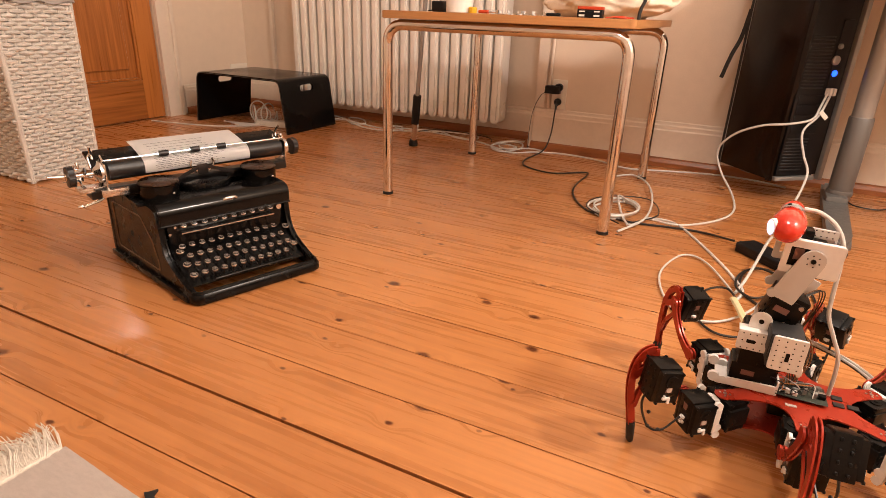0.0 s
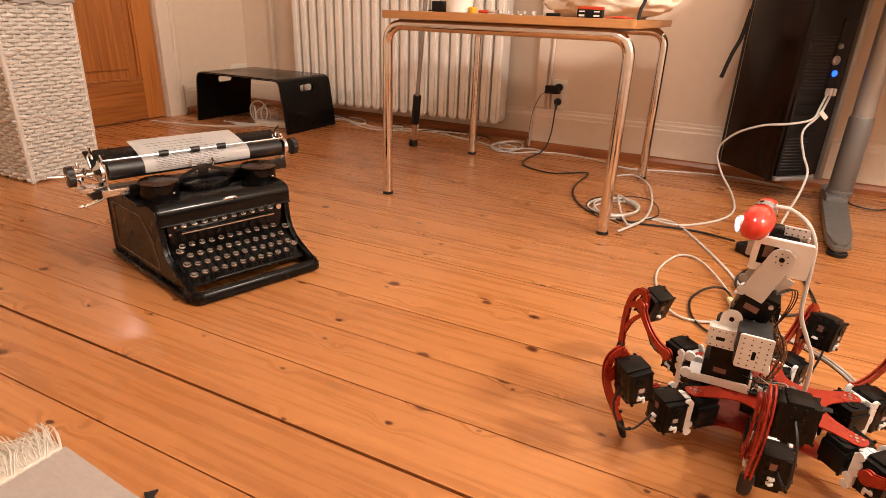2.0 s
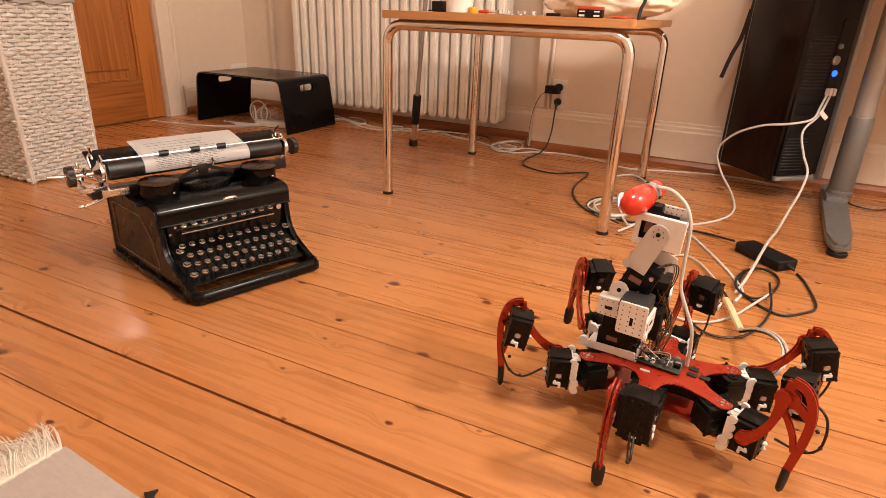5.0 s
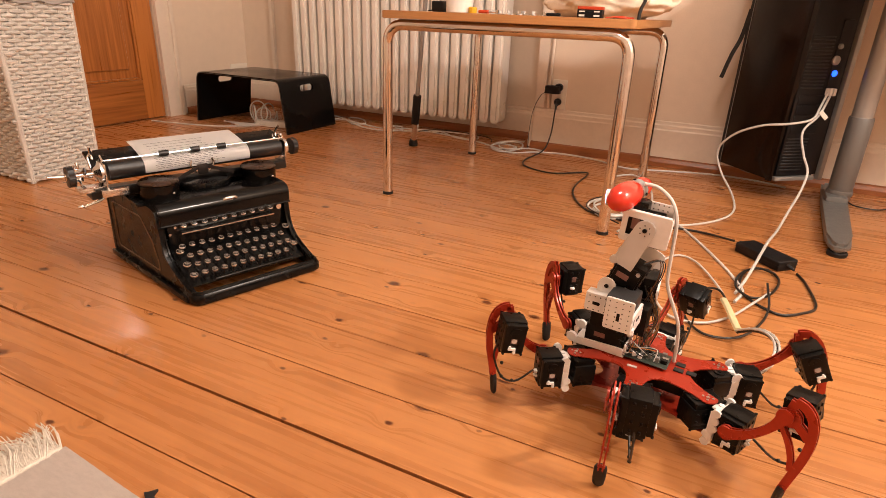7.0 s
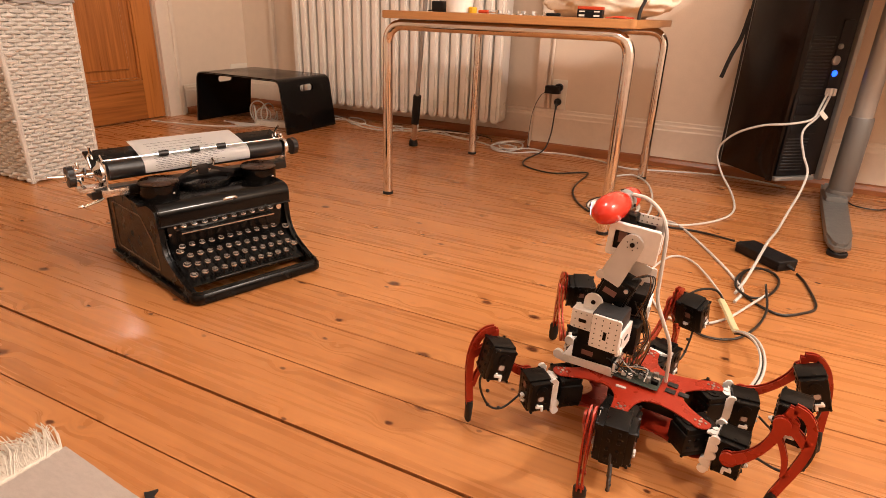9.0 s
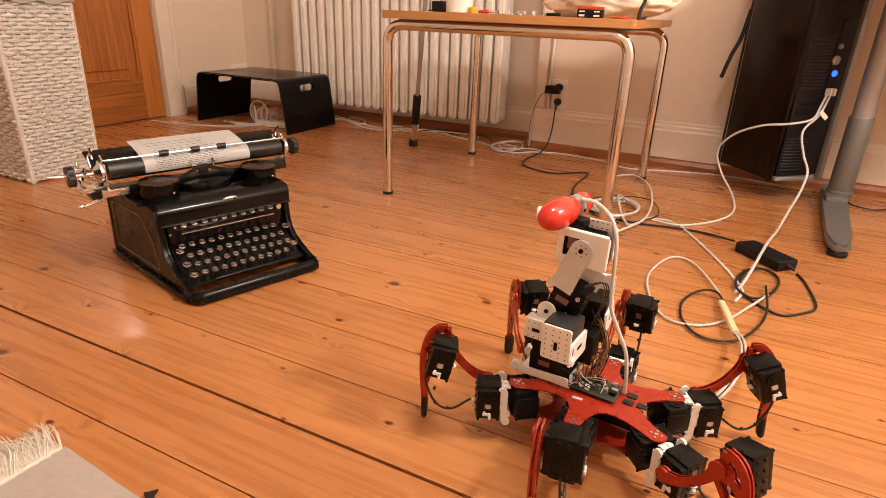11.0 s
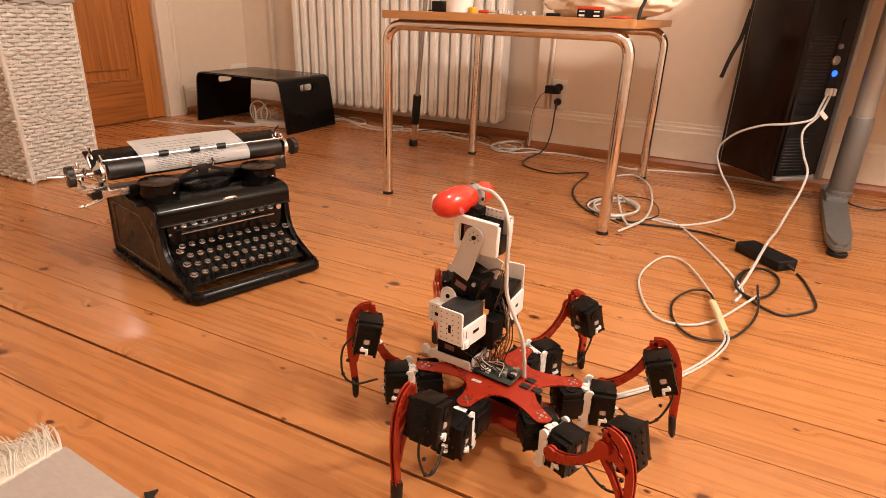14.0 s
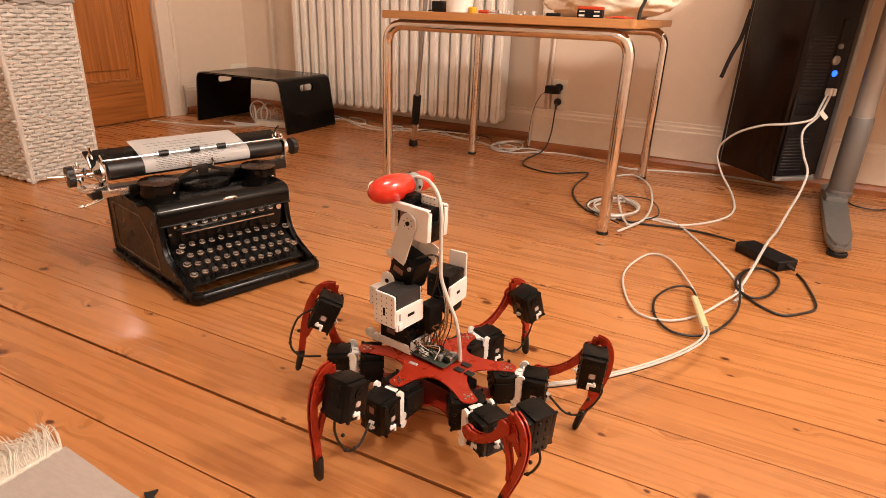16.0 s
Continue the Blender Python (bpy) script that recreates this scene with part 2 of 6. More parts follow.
# ---- the room
WALL_Y, NICHE_Y, LEFT_X = 1.262, 1.50, -2.22
Y0, X1, TOP = -4.2, 3.6, 3.5
# dark slab that shows in the gaps between the boards
floor = structure("floor", box(bmesh.new(), (0.6, -1.3, -0.08), (6.4, 6.2, 0.11)), M_GAP)
structure("ceiling", box(bmesh.new(), (0.6, -1.3, TOP + 0.05), (6.6, 6.4, 0.1)), M_CEIL)
structure("wall_north", box(bmesh.new(), ((0.235 + X1) / 2, WALL_Y + 0.2, TOP / 2), (X1 - 0.235, 0.4, TOP)), M_WALL)
structure("wall_niche", box(bmesh.new(), (-1.0, NICHE_Y + 0.1, TOP / 2), (2.469, 0.2, TOP)), M_WALL)
structure("wall_east", box(bmesh.new(), (X1 + 0.1, -1.3, TOP / 2), (0.2, 6.4, TOP)), M_WALL)
structure("wall_south", box(bmesh.new(), (0.6, Y0 - 0.1, TOP / 2), (6.6, 0.2, TOP)), M_WALL)
bm = bmesh.new()
box(bm, (LEFT_X - 0.1, (0.71 + NICHE_Y) / 2, TOP / 2), (0.2, NICHE_Y - 0.71, TOP))
box(bm, (LEFT_X - 0.1, (Y0 - 0.47) / 2, TOP / 2), (0.2, -0.47 - Y0, TOP))
box(bm, (LEFT_X - 0.1, 0.12, (2.84 + TOP) / 2), (0.2, 1.18, TOP - 2.84))
structure("wall_west", bm, M_WALL)


def skirting(name, a, b, normal, height, strip=True):
    """A painted moulded skirting from a to b with a wooden quarter-round on the floor."""
    a, b, nrm = Vector((*a, 0)), Vector((*b, 0)), Vector((*normal, 0))
    d = (b - a).normalized()
    bm = bmesh.new()
    prof = [(0.003, 0.012), (0.022, 0.012), (0.022, height * 0.80), (0.018, height * 0.83), (0.018, height * 0.90),
            (0.012, height * 0.93), (0.012, height * 0.985), (0.008, height), (0.003, height)]
    vs = [[bm.verts.new(p + nrm * t + Vector((0, 0, z))) for t, z in prof] for p in (a, b)]
    for i in range(len(prof)):
        j = (i + 1) % len(prof)
        bm.faces.new((vs[0][i], vs[1][i], vs[1][j], vs[0][j]))
    bm.faces.new(vs[0]), bm.faces.new(vs[1][::-1])
    structure(name, bm, M_TRIM)
    if strip:
        bm = bmesh.new()
        prof = [(0.0225, 0.001), (0.046, 0.001), (0.045, 0.024), (0.036, 0.042), (0.0225, 0.048)]
        vs = [[bm.verts.new(p + nrm * t + Vector((0, 0, z))) for t, z in prof] for p in (a, b)]
        for i in range(len(prof)):
            j = (i + 1) % len(prof)
            bm.faces.new((vs[0][i], vs[1][i], vs[1][j], vs[0][j]))
        bm.faces.new(vs[0]), bm.faces.new(vs[1][::-1])
        structure("trim", bm, M_STRIP)


skirting("baseboard_north", (0.235, WALL_Y), (X1, WALL_Y), (0, -1), 0.24)
skirting("baseboard_niche", (LEFT_X + 0.03, NICHE_Y), (0.23, NICHE_Y), (0, -1), 0.2)
skirting("baseboard_west", (LEFT_X, 0.86), (LEFT_X, NICHE_Y - 0.03), (1, 0), 0.2)
skirting("baseboard_reveal", (0.235, NICHE_Y - 0.05), (0.235, WALL_Y - 0.02), (-1, 0), 0.24)
# painted corner post and pipe at the end of the niche
structure("trim_post", box(bmesh.new(), (0.262, WALL_Y - 0.008, 1.87), (0.06, 0.016, 3.25), bevel=0.003), M_TRIM)
structure("trim_pipe", cyl(bmesh.new(), (0.312, WALL_Y - 0.010, 0.245), (0.312, WALL_Y - 0.010, TOP), 0.009), M_TRIM)
structure("trim_corner", box(bmesh.new(), (LEFT_X + 0.30, NICHE_Y - 0.015, 1.85), (0.03, 0.03, 3.29), bevel=0.004), M_TRIM)


def door():
    """Old pine panel door in a painted frame, shut."""
    d = tagged(thing("door_1", "orange-brown pine panel door, shut, with visible grain", "door", pose(LEFT_X - 0.035, 0.12, 0.006), kind="structure"))
    w, h, t = 1.16, 2.82, 0.05
    stiles = ((-w / 2 + 0.0675, 0.135), (w / 2 - 0.0675, 0.135))
    for y, sw in stiles:
        part("stile", box(bmesh.new(), (0, y, h / 2), (t, sw, h), bevel=0.002), M_DOOR, d)
    for z, rh in ((0.125, 0.25), (1.30, 0.26), (2.74, 0.16)):
        part("rail", box(bmesh.new(), (0, 0, z), (t - 0.001, w - 0.272, rh), bevel=0.002), M_RAIL, d)
    for z0, z1 in ((0.25, 1.17), (1.43, 2.66)):
        bm = bmesh.new()
        box(bm, (-0.010, 0, (z0 + z1) / 2), (0.014, w - 0.27, z1 - z0))
        box(bm, (0.002, 0, (z0 + z1) / 2), (0.014, w - 0.40, z1 - z0 - 0.13), bevel=0.009, seg=1)
        for s in (-1, 1):
            box(bm, (0.007, s * (w / 2 - 0.143), (z0 + z1) / 2), (0.022, 0.016, z1 - z0), bevel=0.007, seg=2)
            box(bm, (0.007, 0, (z0 + z1) / 2 + s * ((z1 - z0) / 2 - 0.008)), (0.022, w - 0.302, 0.016), bevel=0.007, seg=2)
        part("panel", bm, M_DOOR, d)
    return d


door()
bm = bmesh.new()
for y in (-0.535, 0.775):
    box(bm, (LEFT_X + 0.012, y, 1.45), (0.028, 0.125, 2.90), bevel=0.004)
    box(bm, (LEFT_X + 0.026, y + (0.045 if y > 0 else -0.045), 1.45), (0.022, 0.03, 2.90), bevel=0.006)
box(bm, (LEFT_X + 0.012, 0.12, 2.96), (0.03, 1.435, 0.12), bevel=0.004)
structure("trim_door", bm, M_TRIM, 40)


def wall_socket(m, gang, name, label, across=False):
    s = thing(name, label, "socket", m)
    bm = bmesh.new()
    dx, dz = (0.08, 0.0) if across else (0.0, 0.08)
    box(bm, (dx / 2 * (gang - 1), -0.006, dz / 2 * (gang - 1)), (0.082 * (gang if across else 1), 0.012, 0.082 * (1 if across else gang)), bevel=0.003)
    part("plate", bm, M_PLUG, s)
    for k in range(gang):
        bm = bmesh.new()
        lathe(bm, [(0.021, 0.0), (0.024, 0.003), (0.024, 0.004), (0.019, 0.004), (0.018, 0.001)], place(dx * k, -0.0125, dz * k, 90))
        part("well", bm, M_PLUG, s)
    return s


wall_socket(pose(0.372, WALL_Y - 0.001, 0.285), 2, "wall_socket", "cream plastic double wall socket with black plugs in it")
wall_socket(pose(LEFT_X + 0.001, 1.36, 0.27, 0, 0, 90), 2, "wall_socket", "cream plastic wall socket above the skirting", True)


def radiator():
    """Cast sections with round lower ends, white enamel."""
    r = thing("radiator", "old white enamelled column radiator below the window niche", "radiator", pose(0, 1.38, 0))
    bm = bmesh.new()
    z0, z1, w, dp = 0.100, 0.92, 0.058, 0.150
    prof = []
    for k in range(7):
        a = math.pi + math.pi * k / 6
        prof.append((w * 0.5 * math.cos(a), z0 + 0.03 + 0.03 * math.sin(a)))
    for k in range(7):
        a = math.pi * k / 6
        prof.append((w * 0.5 * math.cos(a), z1 - 0.03 + 0.03 * math.sin(a)))
    prism(bm, prof, -dp / 2, dp / 2, place(0, 0, 0, 90), bevel=0.016)
    cyl(bm, (-0.036, 0, z0 + 0.06), (0.036, 0, z0 + 0.06), 0.020)
    cyl(bm, (-0.036, 0, z1 - 0.06), (0.036, 0, z1 - 0.06), 0.020)
    first = part("section", bm, M_RAD, r)
    n = 22
    for i in range(n):
        px = -0.042 - i * 0.0722
        if i == 0:
            first.matrix_basis = metric(pose(px, 0, 0))
        else:
            o = first.copy()
            scene.collection.objects.link(o)
            o.parent = r
            o.matrix_basis = metric(pose(px, 0, 0))
    for px in (-0.62, -1.45):
        part("foot_bracket", box(bmesh.new(), (px, 0.062, 0.17), (0.03, 0.09, 0.02), bevel=0.003), M_RAD, r)
        part("foot_bracket", cyl(bmesh.new(), (px, 0, 0), (px, 0, 0.13), 0.012), M_RAD, r)
    part("supply_pipe", cyl(bmesh.new(), (-1.60, 0, 0), (-1.60, 0, 0.175), 0.011), M_RAD, r)


radiator()


# lamps that light the room
# cord and socket made up to carry the unseen fill light
def fill_pendant(x, y, z):
    l = thing("fill_pendant", "unseen pendant added as fill light over the middle of the room", "lamp", pose(x, y, z))
    part("cord", cyl(bmesh.new(), (0, 0, 0.28), (0, 0, TOP - z), 0.004, seg=8), M_CABLEB, l)
    part("socket", cyl(bmesh.new(), (0, 0, 0.21), (0, 0, 0.29), 0.024, 0.016), M_RUBBER, l)
    return l


def floor_lamp(x, y, z):
    l = thing("floor_lamp", "slim standing lamp with a warm bulb beside the desk", "lamp", pose(x + 0.25, y, 0))
    part("base", lathe(bmesh.new(), [(0.17, 0.0), (0.17, 0.015), (0.16, 0.02), (0.02, 0.03)], None, 28), M_GREYMETAL, l)
    part("pole", sweep(bmesh.new(), bent([(0, 0, 0.02), (0, 0, z + 0.25), (-0.25, 0, z + 0.25), (-0.25, 0, z + 0.17)], 0.1), 0.011, 10), M_GREYMETAL, l)
    part("socket", cyl(bmesh.new(), (-0.25, 0, z + 0.11), (-0.25, 0, z + 0.18), 0.024, 0.018), M_RUBBER, l)
    return l


fill_pendant(1.25, -1.2, 2.2)
floor_lamp(2.95, -0.86, 2.18)
w = thing("wall_lamp", "small wall lamp with a warm bulb beside the door", "lamp", pose(LEFT_X + 0.001, 0.07, 1.36))
part("arm", cyl(bmesh.new(), (0, 0, 0.10), (0.159, 0, 0.10), 0.008), M_CHROME, w)
part("holder", cyl(bmesh.new(), (0.159, 0, 0.04), (0.159, 0, 0.11), 0.018), M_PLUG, w)
# ---- furniture
def side_table():
    t = thing("work_table", "small square table with a beech edge and bent chrome tube legs", "table", pose(0.4665, 0.4525, 0))
    bm = bmesh.new()
    hx, hy = 0.4815, 0.4815
    pts = []
    for cx, cy, a0 in ((hx, hy, 0), (-hx, hy, 90), (-hx, -hy, 180), (hx, -hy, 270)):
        for k in range(5):
            a = radians(a0 + 22.5 * k)
            pts.append((cx - math.copysign(0.02, cx) + 0.02 * math.cos(a), cy - math.copysign(0.02, cy) + 0.02 * math.sin(a)))
    prism(bm, pts, 0.712, 0.74, bevel=0.002)
    part("tabletop", bm, M_TABLE, t)
    for y in (-0.4525, 0.4525):
        path = bent([(-0.466, y, 0.008), (-0.466, y, 0.690), (0.466, y, 0.690), (0.466, y, 0.008)], 0.075, 8)
        part("leg_frame", sweep(bmesh.new(), path, 0.0205, 18), M_CHROME, t)
        for x in (-0.466, 0.466):
            part("foot_cap", cyl(bmesh.new(), (x, y, 0), (x, y, 0.012), 0.0222), M_RUBBER, t)
    for x in (-0.3, 0.3):
        part("under_rail", box(bmesh.new(), (x, 0, 0.698), (0.03, 0.88, 0.022), bevel=0.003), M_GREYMETAL, t)
    return t


side_table()


def bent_stool():
    """One bent sheet: two flared sides with slots and a flat top."""
    s = thing("low_bench", "low black lacquered bent-plywood bench with oval hand slots", "bench", pose(-1.545, 0.945, 0, 0, 0, -1.5))
    T, D = 0.013, 0.47
    prof = bent([(-0.40, 0, 0), (-0.355, 0, 0.325), (0.355, 0, 0.325), (0.40, 0, 0)], 0.05, 6)
    ins = []
    for i, p in enumerate(prof):
        d = (prof[min(i + 1, len(prof) - 1)] - prof[max(i - 1, 0)]).normalized()
        ins.append(p + Vector((d.z, 0, -d.x)) * T)
    bm = bmesh.new()
    rows = [[bm.verts.new((p.x, y, p.z)) for p in prof] + [bm.verts.new((p.x, y, p.z)) for p in reversed(ins)] for y in (-D / 2, D / 2)]
    n = len(rows[0])
    for i in range(n):
        bm.faces.new((rows[0][i], rows[0][(i + 1) % n], rows[1][(i + 1) % n], rows[1][i]))
    h = n // 2
    for row in rows:
        for i in range(h - 1):
            bm.faces.new((row[i], row[i + 1], row[n - 2 - i], row[n - 1 - i]))
    body = part("bent_sheet", bm, M_BLACKPLY, s)
    cut = bmesh.new()
    for sgn in (-1, 1):
        pts = []
        for k in range(12):
            a = 2 * math.pi * k / 12
            pts.append((math.copysign(0.042, math.cos(a)) * 1.0 + 0.021 * math.cos(a), 0.021 * math.sin(a)))
        prism(cut, pts, -0.08, 0.08, Matrix.Translation((sgn * 0.368, 0, 0.262)) @ Euler((radians(90), 0, radians(90))).to_matrix().to_4x4())
    me = finish(cut, "slot_cutter", M_BLACKPLY, 0)
    tmp = new("slot_cutter", me)
    tmp.parent = s
    mod = body.modifiers.new("slots", "BOOLEAN")
    mod.object, mod.solver = tmp, "EXACT"
    bpy.context.view_layer.update()
    baked = bpy.data.meshes.new_from_object(body.evaluated_get(bpy.context.evaluated_depsgraph_get()))
    body.modifiers.clear()
    body.data = baked
    bpy.data.objects.remove(tmp)
    # thin bands along both edges, a little lighter than the black sheet
    M_EDGE = material("dark_brown_edge", (0.06, 0.04, 0.028), 0.4, vary=0.3)
    mid = [(p + q) / 2 for p, q in zip(prof, ins)]
    for y in (-D / 2 - 0.0006, D / 2 + 0.0006):
        part("edge_band", sweep(bmesh.new(), [(p.x, y, p.z) for p in mid], 0.0055, 6, flat=0.0012), M_EDGE, s)
    return s


bent_stool()


def laundry_basket():
    """Tall tapered wicker basket: stakes and waving weavers, plaited bands."""
    b = thing("laundry_basket", "tall white-painted wicker laundry basket with a grey lining", "basket", pose(-1.50, -0.555, 0))
    H = 0.80

    def corner(z):
        return 0.155 + 0.012 * z, 0.148 + 0.012 * z

    def around(u, z):
        """Point of the rounded rectangle at u in 0..1, and its outward normal."""
        hx, hy = corner(z)
        per = [2 * hx, 2 * hy, 2 * hx, 2 * hy]
        tot = sum(per)
        s = (u % 1) * tot
        if s < per[0]:
            return Vector((-hx + s, -hy, z)), Vector((0, -1, 0))
        s -= per[0]
        if s < per[1]:
            return Vector((hx, -hy + s, z)), Vector((1, 0, 0))
        s -= per[1]
        if s < per[2]:
            return Vector((hx - s, hy, z)), Vector((0, 1, 0))
        s -= per[2]
        return Vector((-hx, hy - s, z)), Vector((-1, 0, 0))

    N = 38
    for i in range(N):
        bm = bmesh.new()
        pts = []
        for k in range(9):
            z = 0.01 + (H - 0.02) * k / 8
            p, nn = around((i + 0.5) / N, z)
            pts.append(p)
        part("stake", sweep(bm, pts, 0.0055, 6), M_WICKER, b)
    rng = random.Random(4)
    rows = 50
    for j in range(rows):
        z = 0.014 + (H - 0.035) * j / (rows - 1)
        bm = bmesh.new()
        pts = []
        band = j in (0, 1, 16, 17, 33, 34, rows - 1)
        for i in range(N * 2 + 1):
            p, nn = around((i / 2 + 0.5) / N, z)
            if i % 2:
                wob = 0
            elif (i // 2 + j) % 2:
                wob = 1
            else:
                wob = -1
            amp = 0.0095 if not band else 0.011
            p = p + nn * (wob * amp * 0.8 + (0.004 if band else 0)) + Vector((0, 0, rng.uniform(-0.0018, 0.0018)))
            pts.append(p)
        sweep(bm, spline(pts, 2), 0.0082 if not band else 0.0092, 6)
        part("weaver", bm, M_WICKER, b)
    for sx in (-1, 1):
        for sy in (-1, 1):
            h0, h1 = corner(0), corner(H)
            part("corner_post", sweep(bmesh.new(), [(sx * h0[0], sy * h0[1], 0), (sx * h1[0], sy * h1[1], H)], 0.011, 8), M_WICKER, b)
    bm = bmesh.new()
    hx, hy = corner(0.5)
    box(bm, (0, 0, 0.39), (2 * hx - 0.03, 2 * hy - 0.03, 0.76))
    part("lining", bm, M_LINING, b)
    bm = bmesh.new()
    pts = []
    for i in range(N * 2 + 1):
        p, nn = around(i / (N * 2), 0.745)
        pts.append(p + nn * (0.013 + 0.003 * math.sin(i * 1.7)) + Vector((0, 0, 0.006 * math.sin(i * 0.9))))
    sweep(bm, pts, 0.004, 6, flat=0.03)
    part("lining_cuff", bm, M_LINING, b)
    return b


laundry_basket()


def rug():
    r = thing("rug", "pale woven rug with a cream fringe on the pine floor", "rug", pose(0, 0, 0))
    # its corner lies near the camera; the rest runs out of sight to the near side
    c = Vector((0.335, -1.632))
    along, across = Vector((1.0, -0.075)).normalized(), Vector((-0.05, -1.0)).normalized()
    bm = bmesh.new()
    nx, ny = 34, 30
    grid = [[None] * (ny + 1) for _ in range(nx + 1)]
    for i in range(nx + 1):
        for j in range(ny + 1):
            p = c + along * (0.42 * i / nx) + across * (0.42 * j / ny)
            z = 0.008 + 0.002 * noise.noise((p.x * 9, p.y * 9, 0)) + 0.0008 * ((i + j) % 2)
            grid[i][j] = bm.verts.new((p.x, p.y, z))
    for i in range(nx):
        for j in range(ny):
            bm.faces.new((grid[i][j], grid[i + 1][j], grid[i + 1][j + 1], grid[i][j + 1]))
    geom = bmesh.ops.extrude_face_region(bm, geom=bm.faces[:])["geom"]
    for v in geom:
        if isinstance(v, bmesh.types.BMVert):
            v.co.z = 0.0005
    part("weave", bm, M_RUG, r)
    return r
# ---- six-legged robot
M_RED = material("red_anodised", (0.36, 0.028, 0.010), 0.30, metal=0.25, bump=0.05, grain=200, vary=0.12)
M_SERVO = material("servo_black", (0.0045, 0.0042, 0.004), 0.32, spec=0.18, bump=0.12, grain=250, vary=0.25)
M_SERVOGREY = material("servo_cover", (0.02, 0.02, 0.021), 0.5, bump=0.1, grain=250, vary=0.15)
M_BRACKET = material("white_bracket", (0.82, 0.81, 0.79), 0.42, bump=0.08, grain=120, vary=0.06)
M_GREYPLATE = material("grey_arm_plate", (0.60, 0.59, 0.57), 0.4, vary=0.06)
M_STEEL = material("steel_screw", (0.55, 0.55, 0.55), 0.3, metal=1.0)
M_PCB = material("circuit_board", (0.035, 0.045, 0.035), 0.45, grain=120, vary=0.4)
M_CHIP = material("chip_grey", (0.25, 0.25, 0.24), 0.5, grain=80, vary=0.4)
M_REDGLOSS = material("red_gloss_shell", (0.62, 0.028, 0.012), 0.14, grain=20, vary=0.05, coat=0.5)
M_LABEL = material("pale_label", (0.5, 0.45, 0.42), 0.5)
M_STICKER = material("servo_sticker", (0.20, 0.10, 0.08), 0.4)
M_LENS = glow("lens_light", (0.50, 0.54, 1.0), 3.0)
M_TAPE = material("cream_tape", (0.68, 0.60, 0.36), 0.5, bump=0.3, grain=90, vary=0.1)
M_COPPER = material("orange_wire", (0.42, 0.16, 0.04), 0.4)

MOUNTS = {"FL": (0.1248, 0.0616, 45), "ML": (0.0, 0.1034, 90), "RL": (-0.1248, 0.0616, 135),
          "RR": (-0.1248, -0.0616, -135), "MR": (0.0, -0.1034, -90), "FR": (0.1248, -0.0616, -45)}
COXA, FEMUR, HIP_Z = 0.056, 0.112, -0.020

robot = thing("hexapod_robot", "six-legged walking robot, red metal frame, black servos, white neck", "robot")


def plate_outline(r, waist):
    """Lobes round the six leg mounts, joined by hollow curves."""
    pts = []
    order = ["FL", "ML", "RL", "RR", "MR", "FR"]
    for i, k in enumerate(order):
        x, y, a = MOUNTS[k]
        spread = 62 if k[0] != "M" else 58
        for j in range(9):
            b = radians(a - spread + 2 * spread * j / 8)
            pts.append((x + r * math.cos(b), y + r * math.sin(b)))
        x2, y2, _ = MOUNTS[order[(i + 1) % 6]]
        p = Vector(pts[-1])
        a2 = MOUNTS[order[(i + 1) % 6]][2]
        sp2 = 62 if order[(i + 1) % 6][0] != "M" else 58
        q = Vector((x2 + r * math.cos(radians(a2 - sp2)), y2 + r * math.sin(radians(a2 - sp2))))
        mid = (p + q) / 2
        c = mid * waist
        for j in range(1, 8):
            t = j / 8
            v = (1 - t) ** 2 * p + 2 * t * (1 - t) * c + t * t * q
            pts.append((v.x, v.y))
    return pts


part("top_plate", prism(bmesh.new(), plate_outline(0.0175, 0.16), -0.0025, 0.0, bevel=0.0006), M_RED, robot, "glossy red anodised metal plate with six lobes")
part("bottom_plate", prism(bmesh.new(), plate_outline(0.0165, 0.12), -0.0655, -0.063, bevel=0.0006), M_RED, robot)
for k, (x, y, a) in MOUNTS.items():
    m = place(x, y, 0, 0, 0, a)
    for dx, dy in ((0.006, 0.006), (0.006, -0.006), (-0.006, 0.006), (-0.006, -0.006), (0, 0)):
        part("screw", cyl(bmesh.new(), (dx, dy, 0), (dx, dy, 0.0014), 0.0022 if dx else 0.0035, seg=8), M_STEEL, robot, m=m)


def servo_mesh(L=0.069, W=0.045, D=0.058):
    """Servo body, long along z: stepped case, corner lugs, output boss."""
    bm = bmesh.new()
    box(bm, (0, 0, 0), (W, D * 0.62, L), bevel=0.003)
    box(bm, (0, D * 0.36, 0.001), (W * 0.95, D * 0.26, L * 0.88), bevel=0.004)
    box(bm, (0, -D * 0.36, -0.001), (W * 0.95, D * 0.26, L * 0.92), bevel=0.004)
    for sx in (-1, 1):
        for k in range(4):
            z = -L * 0.36 + k * L * 0.24
            box(bm, (sx * W * 0.5, D * 0.12, z), (0.004, 0.005, 0.006), bevel=0.001, seg=1)
            box(bm, (sx * W * 0.5, -D * 0.14, z), (0.004, 0.005, 0.006), bevel=0.001, seg=1)
    for sy in (-1, 1):
        cyl(bm, (0, sy * D * 0.48, L * 0.22), (0, sy * D * 0.53, L * 0.22), 0.011, seg=18)
        cyl(bm, (0, sy * D * 0.52, L * 0.22), (0, sy * D * 0.55, L * 0.22), 0.004, seg=10)
        for sx in (-1, 1):
            for sz in (-1, 1):
                cyl(bm, (sx * W * 0.40, sy * D * 0.44, sz * L * 0.42), (sx * W * 0.40, sy * D * 0.51, sz * L * 0.42), 0.0028, seg=8)
    return finish(bm, "servo", M_SERVO)


SERVO = servo_mesh()
SMALL = servo_mesh(0.050, 0.034, 0.042)


